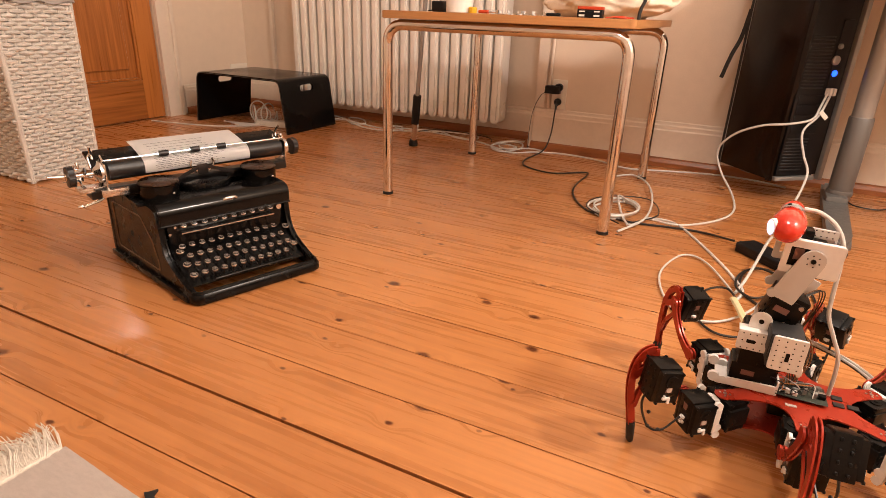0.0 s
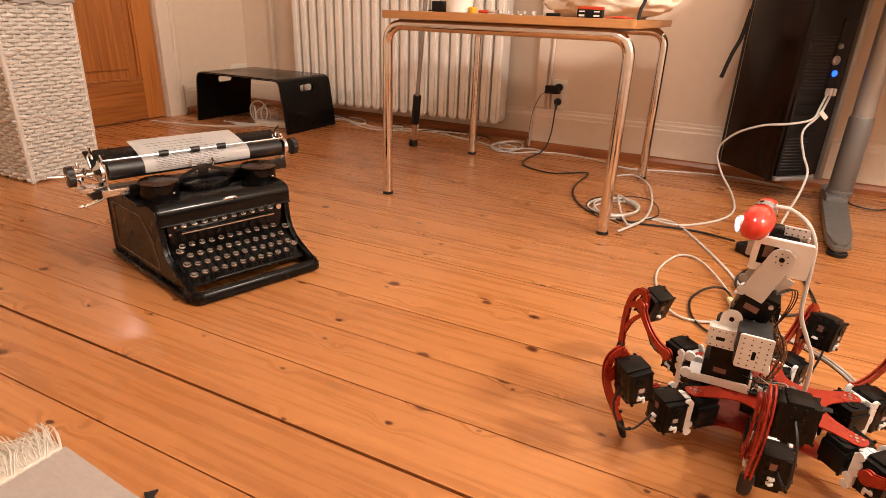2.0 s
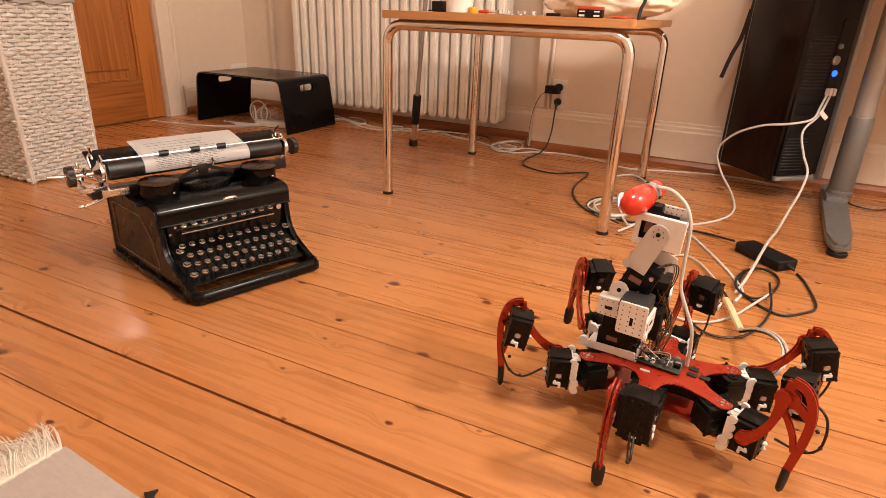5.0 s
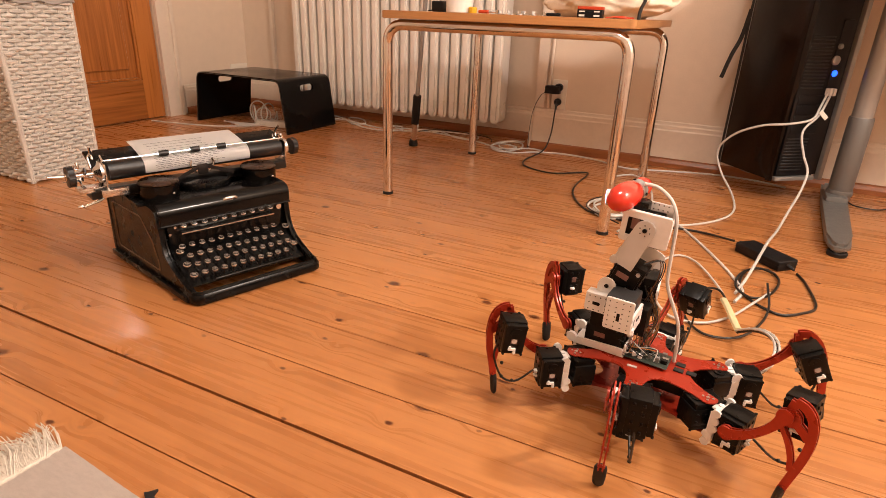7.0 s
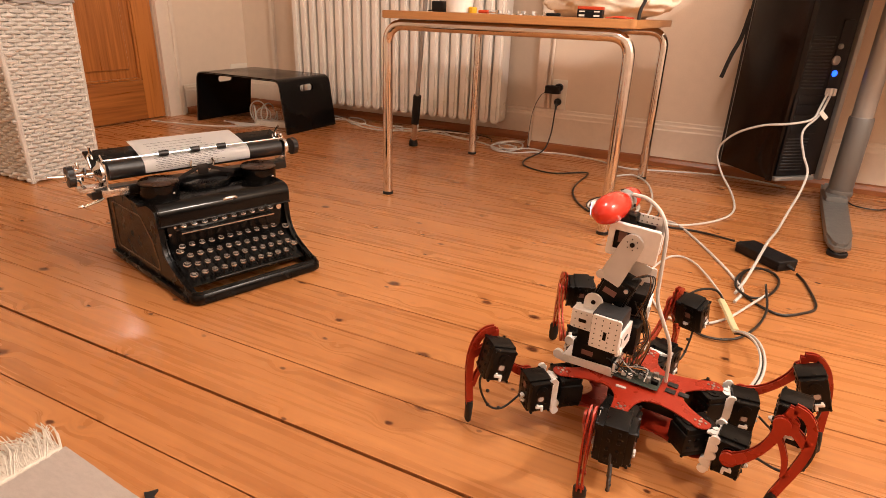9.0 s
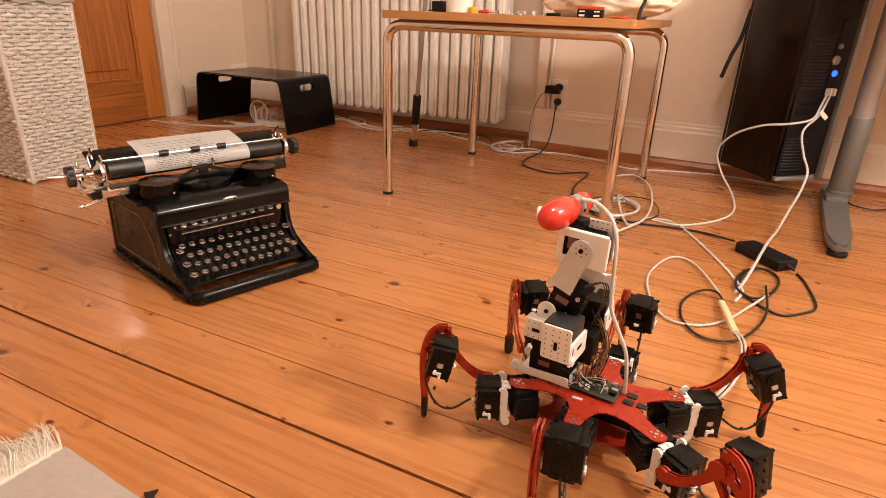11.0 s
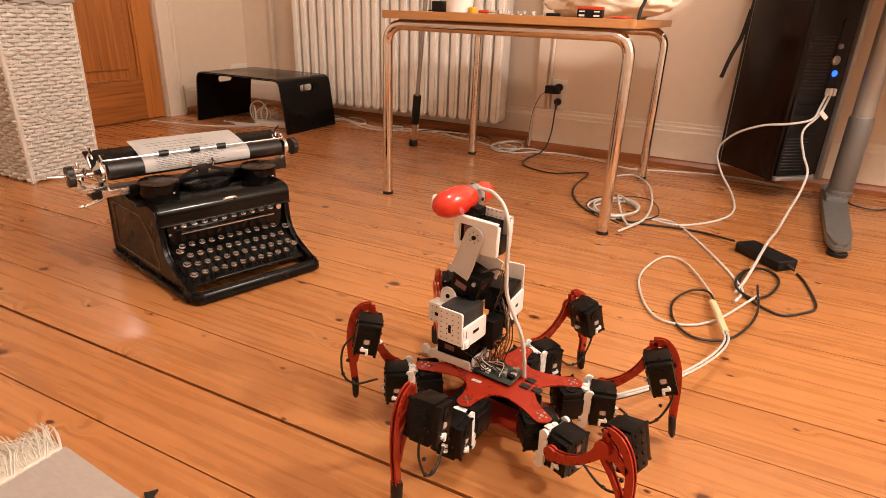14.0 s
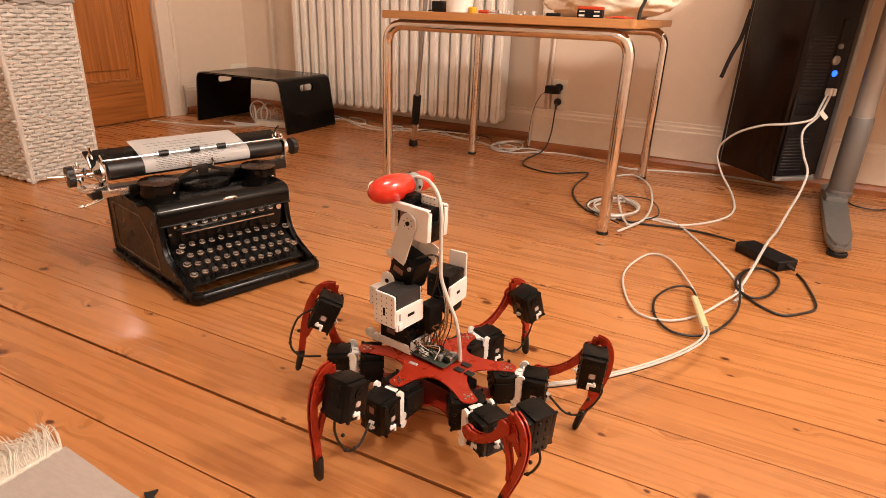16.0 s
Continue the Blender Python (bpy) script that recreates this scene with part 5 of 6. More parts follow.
# ---- computer and raised desk
def computer():
    m = pose(1.484, 0.80, 0.10, 0, 0, 40)
    c = thing("computer_tower", "tall black computer tower with glossy side and lit blue lamp", "computer", m)
    Wd, Dp, Hh = 0.262, 0.33, 0.80
    part("case", box(bmesh.new(), (Wd / 2, Dp / 2 + 0.02, Hh / 2), (Wd - 0.01, Dp - 0.04, Hh), bevel=0.004), M_PCBLACK, c)
    part("side_panel", box(bmesh.new(), (-0.002, Dp / 2 + 0.01, Hh / 2), (0.012, Dp - 0.02, Hh - 0.01), bevel=0.003), M_PCBROWN, c, "dark glossy side panel")
    # side rim and strap at the back edge
    part("rear_rim", box(bmesh.new(), (-0.006, Dp - 0.002, Hh / 2), (0.008, 0.008, Hh), bevel=0.002), M_SILVER, c)
    part("bezel", box(bmesh.new(), (Wd / 2 - 0.01, 0.008, Hh / 2 + 0.01), (Wd - 0.05, 0.03, Hh - 0.03), bevel=0.004), M_PCBLACK, c)
    part("frame_bar", box(bmesh.new(), (Wd - 0.014, -0.004, Hh / 2), (0.024, 0.028, Hh), bevel=0.005), M_SILVER, c, "silver plastic front edge")
    part("frame_bar", box(bmesh.new(), (Wd / 2 - 0.018, -0.004, 0.010), (Wd - 0.055, 0.028, 0.018), bevel=0.005), M_SILVER, c)
    # glossy door wing over the left part of the grille, stepped lower down
    wing = [(-0.012, 0.0), (0.004, 0.0), (0.004, 0.36), (0.022, 0.42), (0.022, Hh), (-0.012, Hh)]
    part("door_wing", prism(bmesh.new(), wing, -0.020, 0.006, place(0, 0, 0, 90, 0, 0) @ place(0, 0, 0), bevel=0.002), M_PCBROWN, c)
    for z0, z1 in ((0.05, 0.20), (0.40, 0.62)):
        n = int((z1 - z0) / 0.0135)
        for i in range(n):
            part("grille_slat", box(bmesh.new(), (0.080, -0.0085, z0 + 0.0135 * i), (0.112, 0.006, 0.0055), bevel=0.0012, seg=1), M_SERVOGREY, c)
    for i in range(4):
        part("drive_cover", box(bmesh.new(), (0.095, -0.0085, 0.225 + 0.042 * i), (0.13, 0.004, 0.036), bevel=0.0015, seg=1), M_PCBLACK, c)
    part("button_strip", box(bmesh.new(), (0.178, -0.0085, 0.50), (0.05, 0.005, 0.34), bevel=0.002, seg=1), M_PCBLACK, c)
    for z, r in ((0.566, 0.011), (0.511, 0.019)):
        part("button", lathe(bmesh.new(), [(r, 0), (r, 0.006), (r * 0.8, 0.009), (0.001, 0.010)], place(0.165 if r < 0.015 else 0.160, -0.011, z, 90, 0, 0), 18), M_SILVER, c)
    part("status_lamp", lathe(bmesh.new(), [(0.013, 0), (0.012, 0.004), (0.001, 0.006)], place(0.172, -0.011, 0.459, 90, 0, 0), 16), M_BLUE, c, "glowing blue status lamp")
    for x in (0.160, 0.180):
        part("usb_plug", box(bmesh.new(), (x, -0.022, 0.385), (0.014, 0.026, 0.03), bevel=0.003), M_PLUG, c, "white plastic plug")
    part("strap", sweep(bmesh.new(), spline([(-0.012, Dp + 0.004, 0.70), (-0.020, Dp + 0.02, 0.58), (-0.045, Dp + 0.03, 0.50), (-0.075, Dp + 0.03, 0.40)], 6), 0.002, 6, flat=0.011), M_RUBBER, c, "loose black strap end")
    part("strap", sweep(bmesh.new(), [(-0.010, Dp + 0.004, 0.0), (-0.010, Dp + 0.004, 0.80)], 0.002, 6, flat=0.009), M_RUBBER, c)
    part("hanger", box(bmesh.new(), (Wd / 2, Dp / 2 + 0.02, -0.004), (Wd - 0.04, 0.06, 0.008)), M_GREYMETAL, c)
    part("hanger", box(bmesh.new(), (Wd / 2, Dp / 2 + 0.02, Hh + 0.035), (0.05, 0.06, 0.07)), M_GREYMETAL, c)
    return c


M_BLUE = glow("blue_lamp", (0.015, 0.10, 1.0), 3.0)
M_DESK = material("desk_laminate", (0.45, 0.43, 0.40), 0.5, vary=0.05)
computer()


def desk():
    d = thing("desk", "height-adjustable desk with a grey metal column and foot", "desk", pose(1.745, 0.835, 0))
    part("desktop", box(bmesh.new(), (0.295, -0.06, 0.985), (1.62, 0.92, 0.028), bevel=0.004), M_DESK, d)
    foot = [(-0.042, 0.30), (0.042, 0.30), (0.047, 0.0), (0.040, -0.52), (0.034, -0.62), (0.018, -0.648), (-0.018, -0.648), (-0.034, -0.62), (-0.040, -0.52), (-0.047, 0.0)]
    bm = bmesh.new()
    prism(bm, foot, 0.018, 0.052, bevel=0.012)
    part("foot", bm, M_GREYMETAL, d, m=place(0, 0, 0, 0, 0, -4))
    bm = bmesh.new()
    box(bm, (0, 0.02, 0.056), (0.085, 0.17, 0.04), bevel=0.015)
    part("foot_block", bm, M_GREYMETAL, d)
    for y in (-0.61, 0.26):
        part("glide", lathe(bmesh.new(), [(0.030, 0), (0.032, 0.004), (0.032, 0.014), (0.028, 0.018)], place(-0.043 if y < 0 else 0.02, y, 0), 20), M_RUBBER, d)
    part("outer_column", lathe(bmesh.new(), [(0.044, 0.05), (0.046, 0.055), (0.046, 0.395), (0.044, 0.40)], place(0.012, 0.02, 0), 32), M_GREYMETAL, d)
    part("column_ring", lathe(bmesh.new(), [(0.049, 0.07), (0.050, 0.074), (0.050, 0.088), (0.049, 0.092)], place(0.012, 0.02, 0), 32), M_GREYMETAL, d)
    part("inner_column", lathe(bmesh.new(), [(0.039, 0.398), (0.039, 0.96), (0.038, 0.971)], place(0.012, 0.02, 0), 32), M_SILVER, d)
    part("top_plate", box(bmesh.new(), (0.012, 0.02, 0.966), (0.12, 0.5, 0.010), bevel=0.002), M_GREYMETAL, d)
    # the far leg, out of view
    part("outer_column", lathe(bmesh.new(), [(0.046, 0.05), (0.046, 0.40), (0.039, 0.402), (0.039, 0.971)], place(0.95, 0.02, 0), 24), M_GREYMETAL, d)
    part("foot", box(bmesh.new(), (0.95, -0.16, 0.035), (0.085, 0.94, 0.07), bevel=0.012), M_GREYMETAL, d)
    return d


desk()


def power_brick():
    p = thing("power_brick", "black laptop power brick lying on the floor", "power supply", pose(1.472, 0.04, 0, 0, 0, -45))
    part("case", box(bmesh.new(), (0, 0, 0.018), (0.185, 0.082, 0.034), bevel=0.006, seg=3), M_PCBLACK, p)
    part("strain_relief", cyl(bmesh.new(), (-0.092, 0.012, 0.018), (-0.125, 0.016, 0.016), 0.008, 0.005, seg=10), M_RUBBER, p)
    part("strain_relief", cyl(bmesh.new(), (0.092, 0.0, 0.018), (0.118, 0.0, 0.014), 0.007, 0.004, seg=10), M_RUBBER, p)
    part("seam", box(bmesh.new(), (0, 0, 0.019), (0.1858, 0.0828, 0.0012)), M_RUBBER, p)


power_brick()


def cable(name, pts, r, mat, label, n=6):
    o = part(name, sweep(bmesh.new(), spline(pts, n), r, 7), mat)
    return tagged(o, label, "cable", group="cables on the floor")


def flat(pts, z=0.004):
    return [(x, y, z) for x, y in pts]


cable("white_cable", flat([(-2.16, 0.53), (-2.02, 0.55), (-1.80, 0.60), (-1.66, 0.66), (-1.50, 0.80), (-1.36, 0.98), (-1.30, 1.22), (-1.19, 1.33), (-0.98, 1.26), (-0.69, 1.21), (-0.51, 1.30), (-0.31, 1.27),
                           (-0.08, 1.2), (0.10, 1.10), (0.16, 1.20), (0.05, 1.24), (0.02, 1.14), (0.17, 1.04), (0.30, 1.14), (0.46, 1.19), (0.66, 1.15), (0.83, 1.06), (1.02, 1.12), (1.21, 1.18), (1.35, 1.19), (1.48, 1.17), (1.58, 1.12)]),
      0.0047, M_CABLEW, "grey-white cable running along the wall on the floor")
cable("white_cable", flat([(-1.34, 1.40), (-1.19, 1.34), (-1.02, 1.21), (-0.97, 1.28), (-1.08, 1.40), (-1.18, 1.40), (-1.11, 1.30), (-0.94, 1.17), (-0.80, 1.13), (-0.69, 1.15), (-0.65, 1.24), (-0.71, 1.32), (-0.77, 1.30), (-0.74, 1.22)], 0.009), 0.0047, M_CABLEW, "small loops of grey-white cable by the radiator")
cable("white_cable", flat([(-0.71, 1.24), (-0.56, 1.30), (-0.41, 1.32), (-0.25, 1.21), (-0.13, 1.20), (-0.13, 1.30), (-0.21, 1.34), (-0.37, 1.34), (-0.46, 1.30)], 0.011), 0.0042, M_CABLEW, "grey-white cable lying in a bend below the radiator")
cable("white_cable", flat([(0.17, 1.34), (0.09, 1.33), (0.03, 1.22), (0.04, 1.09), (0.12, 1.01), (0.18, 1.06), (0.20, 1.19), (0.15, 1.30), (0.07, 1.28), (0.06, 1.17), (0.14, 1.09), (0.25, 1.18), (0.34, 1.16)], 0.011), 0.0044, M_CABLEW, "flat coil of grey-white cable by the wall corner")
cable("dark_cable", flat([(-0.52, 1.22), (-0.44, 1.34), (-0.24, 1.36), (-0.06, 1.30), (0.0, 1.20)], 0.016), 0.0028, M_CABLEB, "thin dark cable below the radiator")
cable("dark_cable", flat([(1.82, 1.02), (1.85, 0.95), (1.93, 0.94), (2.02, 1.02), (2.20, 1.10)], 0.005), 0.0030, M_CABLEB, "thin dark cable behind the desk column")
cable("black_cable", [(0.372, 1.213, 0.300), (0.371, 1.200, 0.22), (0.362, 1.195, 0.10), (0.345, 1.13, 0.02), (0.31, 0.93, 0.005), (0.36, 0.79, 0.005), (0.52, 0.73, 0.005), (0.66, 0.84, 0.005), (0.685, 0.78, 0.005),
                      (0.68, 0.61, 0.005), (0.71, 0.42, 0.005), (0.81, 0.24, 0.005), (0.91, 0.19, 0.007), (1.01, 0.17, 0.007), (1.16, 0.2, 0.005), (1.27, 0.20, 0.006), (1.375, 0.135, 0.017)],
      0.0042, M_CABLEB, "black mains cable from the wall socket to the power brick")
cable("thin_cord", [(0.315, 1.225, 0.345), (0.27, 1.225, 0.31), (0.235, 1.222, 0.22), (0.225, 1.215, 0.10), (0.23, 1.19, 0.006), (0.20, 1.15, 0.004)], 0.0018, M_CABLEB, "thin dark cord hanging from a wall adapter")
coil = []
for i in range(34):
    a = i * 0.62
    coil.append((0.915 + (0.085 + 0.012 * math.sin(i * 1.3)) * math.cos(a) + 0.012 * math.sin(i * 0.31), 0.31 + (0.13 + 0.02 * math.cos(i * 0.9)) * math.sin(a), 0.004 + 0.0006 * i))
cable("white_cable", coil + [(1.0, 0.12, 0.012), (1.06, 0.26, 0.006), (1.16, 0.26, 0.004), (1.25, 0.11, 0.004), (1.34, -0.08, 0.004), (1.38, -0.18, 0.004), (1.41, -0.28, 0.004), (1.39, -0.37, 0.004)],
      0.0047, M_CABLEW, "coiled grey-white cable beside a table leg", 4)
cable("white_cable", [(0.81, 0.86, 0.004), (0.89, 0.90, 0.012), (0.98, 0.75, 0.02), (1.04, 0.49, 0.02), (1.05, 0.22, 0.014), (0.98, 0.04, 0.005)], 0.0047, M_CABLEW, "grey-white cable curving over the floor")
cable("black_cable", flat([(0.97, 0.11), (0.82, 0.24), (0.81, 0.38), (0.89, 0.48), (1.03, 0.50), (1.09, 0.3), (1.0, 0.13)], 0.013), 0.0025, M_CABLEB, "thin black cable in the coil")
cable("black_cable", flat([(1.565, -0.045), (1.585, -0.12), (1.60, -0.28), (1.56, -0.35), (1.5, -0.39), (1.43, -0.33), (1.4, -0.24), (1.42, -0.1), (1.48, -0.06)], 0.004) +
      [(1.51, -0.15, 0.008), (1.48, -0.28, 0.010), (1.43, -0.33, 0.011), (1.39, -0.27, 0.011), (1.4, -0.16, 0.011), (1.45, -0.08, 0.011), (1.50, -0.10, 0.011)], 0.0038, M_CABLEB, "black cable looped in front of the power brick")
cable("usb_cable", [(1.618, 0.885, 0.483), (1.600, 0.83, 0.43), (1.575, 0.76, 0.385), (1.50, 0.74, 0.36), (1.403, 0.76, 0.34), (1.31, 0.80, 0.29), (1.255, 0.84, 0.22), (1.255, 0.86, 0.16), (1.29, 0.84, 0.09), (1.345, 0.75, 0.03),
                    (1.365, 0.60, 0.006), (1.34, 0.46, 0.005), (1.27, 0.33, 0.005), (1.17, 0.24, 0.005), (1.06, 0.26, 0.005)], 0.0047, M_CABLEW, "white cable from the computer front down to the floor")
cable("usb_cable", [(1.633, 0.897, 0.483), (1.60, 0.80, 0.40), (1.552, 0.74, 0.335), (1.572, 0.70, 0.25), (1.598, 0.66, 0.19), (1.585, 0.58, 0.13), (1.55, 0.46, 0.07), (1.515, 0.32, 0.025), (1.475, 0.10, 0.045),
                    (1.445, -0.06, 0.03), (1.415, -0.20, 0.008), (1.39, -0.31, 0.006)], 0.0047, M_CABLEW, "white cable hanging from the computer towards the robot")
tagged(part("cable_tag", box(bmesh.new(), (0, 0, 0), (0.045, 0.002, 0.018), m=place(1.615, 0.80, 0.40, 0, 40, 30), bevel=0.0006), M_PLUG), "white paper tag on a computer cable", "tag")


def plugs():
    a = thing("wall_adapter", "small black plug-in adapter in the wall socket", "adapter", pose(0.372, WALL_Y - 0.014, 0.365))
    part("case", box(bmesh.new(), (-0.030, -0.028, -0.012), (0.085, 0.045, 0.044), bevel=0.006), M_PCBLACK, a)
    part("plug_face", cyl(bmesh.new(), (0, 0, 0), (0, -0.03, 0), 0.022, seg=20), M_PCBLACK, a)
    b = thing("mains_plug", "round black mains plug in the wall socket", "plug", pose(0.372, WALL_Y - 0.014, 0.285))
    part("plug_face", lathe(bmesh.new(), [(0.019, 0), (0.020, 0.004), (0.020, 0.022), (0.014, 0.032), (0.010, 0.038)], place(0, 0, 0, 90, 0, 0), 20), M_PCBLACK, b)
    part("sleeve", cyl(bmesh.new(), (0, -0.03, 0.012), (0, -0.038, -0.04), 0.009, 0.0055, seg=12), M_RUBBER, b)


plugs()

# cables under the bench
for i in range(4):
    pts = []
    for k in range(11):
        a = -1.4 + 0.5 * i + k * 0.62
        grow = (0.058, 0.072, 0.050, 0.064)[i]
        c, d = math.cos(0.7 * i - 0.6), math.sin(0.7 * i - 0.6)
        pts.append((-1.54 + 0.022 * i + grow * math.cos(a) * c, 0.82 + 0.02 * i + grow * math.cos(a) * d + 0.006 * k / 3, 0.012 + grow * (1 + math.sin(a))))
    pts += [(-1.46 + 0.02 * i, 0.84, 0.02), (-1.52 - 0.07 * i, 0.78, 0.008), (-1.64 - 0.05 * i, 0.75 + 0.02 * i, 0.006)]
    cable("white_cable", pts, 0.0047, M_CABLEW, "upright loop of pale cable under the black bench", 5)
for i in range(5):
    pts = [(-1.45 + 0.05 * i, 1.0 + 0.04 * i, 0.01), (-1.50 + 0.06 * i, 1.05, 0.10 + 0.01 * i), (-1.36 + 0.04 * i, 1.08, 0.12 - 0.012 * i), (-1.30, 1.10 + 0.02 * i, 0.04), (-1.25 + 0.02 * i, 1.16, 0.006)]
    cable("dark_cable", pts, 0.0025, M_CABLEB if i % 2 else M_STRIP, "thin dark cable under the black bench")
u = thing("power_strip", "white power strip under the black bench", "power strip", pose(-1.38, 0.86, 0, 0, 0, 12))
part("case", box(bmesh.new(), (0, 0, 0.02), (0.30, 0.055, 0.038), bevel=0.008), M_PLUG, u)
for i in range(4):
    part("outlet", lathe(bmesh.new(), [(0.020, 0.0385), (0.022, 0.041), (0.018, 0.041), (0.017, 0.039)], place(-0.10 + 0.066 * i, 0, 0), 16), M_TRIM, u)


def monopod():
    m = thing("monopod", "silver monopod with a black foam grip leaning at the table", "monopod")
    a, b = Vector((-0.375, 0.893, 0.012)), Vector((-0.262, 0.80, 0.80))
    d = (b - a).normalized()
    part("tube", sweep(bmesh.new(), [a, b], 0.0115, 14), M_SILVER, m)
    part("inner_tube", sweep(bmesh.new(), [a, a + d * 0.13], 0.0150, 14), M_CHROME, m)
    part("grip", sweep(bmesh.new(), [a + d * 0.125, a + d * 0.29], 0.0225, 16), M_RUBBER, m)
    part("foot", lathe(bmesh.new(), [(0.024, 0), (0.026, 0.004), (0.025, 0.026), (0.017, 0.040)], place(a.x, a.y, 0), 16), M_RUBBER, m)


monopod()


# ---- things on the table
TZ = 0.7402
M_WHITEPL = material("white_plastic", (0.78, 0.76, 0.73), 0.4, vary=0.03)
M_YELLOW = material("yellow_plastic", (0.75, 0.45, 0.03), 0.4)
M_ORANGE = material("red_orange_plastic", (0.55, 0.06, 0.02), 0.35)
M_CLOTH = material("cream_cloth", (0.72, 0.62, 0.50), 0.9, bump=0.6, grain=120, vary=0.1)
M_GLASSY = material("clear_plastic_bits", (0.55, 0.56, 0.55), 0.15, spec=0.8)


def on_table(name, label, cat, x, y, rz=0):
    return thing(name, label, cat, pose(x, y, TZ, 0, 0, rz))


t = on_table("solder_spool", "white plastic spool with a yellow rim on the table", "spool", 0.262, 0.10)
part("drum", lathe(bmesh.new(), [(0.050, 0), (0.052, 0.002), (0.052, 0.045), (0.05, 0.047)], None, 28), M_WHITEPL, t)
part("rim", lathe(bmesh.new(), [(0.014, 0), (0.016, 0.003), (0.016, 0.02), (0.012, 0.022)], place(0.064, -0.02, 0), 18), M_YELLOW, t)
t = on_table("black_holder", "small black holder at the table edge", "holder", 0.165, 0.12)
part("block", box(bmesh.new(), (0, 0, 0.02), (0.05, 0.04, 0.04), bevel=0.006), M_PCBLACK, t)
part("clip", sweep(bmesh.new(), [(-0.02, 0, 0.004), (-0.045, -0.01, 0.004)], 0.003, 6), M_RUBBER, t)
t = on_table("screwdriver", "small screwdriver with a red handle on the table", "screwdriver", 0.372, 0.10, -8)
part("handle", sweep(bmesh.new(), [(-0.03, 0, 0.007), (0.01, 0, 0.007)], 0.0065, 10), M_ORANGE, t)
part("blade", sweep(bmesh.new(), [(0.01, 0, 0.007), (0.06, 0, 0.005)], 0.0022, 8), M_CHROME, t)
rng = random.Random(21)
for i in range(14):
    x, y = 0.40 + 0.014 * i + rng.uniform(-0.006, 0.006), 0.08 + rng.uniform(-0.03, 0.06)
    o = on_table("metal_bracket", "small shiny bracket among parts on the table", "bracket", x, y, rng.uniform(0, 180))
    o["group"] = "loose parts on the table"
    bm = bmesh.new()
    w = rng.uniform(0.010, 0.022)
    box(bm, (0, 0, 0.0015), (w, 0.012, 0.003), bevel=0.0006, seg=1)
    part("base", bm, M_CHROME if i % 3 else M_GLASSY, o)
    part("upright", box(bmesh.new(), (w / 2 - 0.0015, 0, 0.0085), (0.003, 0.012, 0.011), bevel=0.0006, seg=1), M_CHROME if i % 2 else M_GLASSY, o)


def cloth_bag():
    t = on_table("cloth_bag", "crumpled cream cloth bag lying on the table", "bag", 0.775, 0.33)
    bm = bmesh.new()
    bmesh.ops.create_icosphere(bm, subdivisions=5, radius=1)
    for v in bm.verts:
        p = v.co.copy()
        k = 1 + 0.22 * noise.noise(p * 2.2) + 0.09 * noise.noise(p * 6.0)
        v.co = Vector((p.x * 0.23 * k, p.y * 0.14 * k, 0.062 + max(p.z, -0.75) * 0.085 * k))
        v.co.z = max(v.co.z, 0.0)
    part("cloth", bm, M_CLOTH, t, smooth=60)


cloth_bag()
t = on_table("black_tool", "flat black tool lying on the table", "tool", 0.645, 0.06, 3)
part("body", box(bmesh.new(), (0, 0, 0.006), (0.05, 0.018, 0.011), bevel=0.003), M_PCBLACK, t)
t = on_table("battery_pack", "black and red boxed battery pack on the table", "battery", 0.775, 0.06, -4)
part("box", box(bmesh.new(), (0, 0, 0.013), (0.086, 0.03, 0.026), bevel=0.002), M_PCBLACK, t)
part("red_band", box(bmesh.new(), (0, 0, 0.031), (0.086, 0.03, 0.010), bevel=0.002), M_ORANGE, t)
for x in (-0.026, 0.026):
    part("print_bar", box(bmesh.new(), (x, -0.0154, 0.007), (0.020, 0.001, 0.006)), M_WHITEPL, t)
    part("print_bar", box(bmesh.new(), (x, -0.0154, 0.020), (0.020, 0.001, 0.004)), M_WHITEPL, t)
t = tagged(part("red_wire", sweep(bmesh.new(), spline([(0.83, 0.05, TZ + 0.003), (0.855, 0.075, TZ + 0.006), (0.88, 0.04, TZ + 0.008), (0.91, 0.06, TZ + 0.004), (0.90, 0.02, TZ + 0.003), (0.86, 0.03, TZ + 0.006), (0.925, 0.045, TZ + 0.004)], 6), 0.0022, 6), M_ORANGE), "thin red wire tangled on the table", "wire")
t = on_table("marker_pen", "black marker leaning upright against the cloth bag", "pen", 0.925, 0.13)
part("barrel", sweep(bmesh.new(), spline([(0, 0, 0.0), (0.002, 0.004, 0.03), (0.014, 0.012, 0.07), (0.02, 0.02, 0.12)], 5), 0.006, 10), M_RUBBER, t)

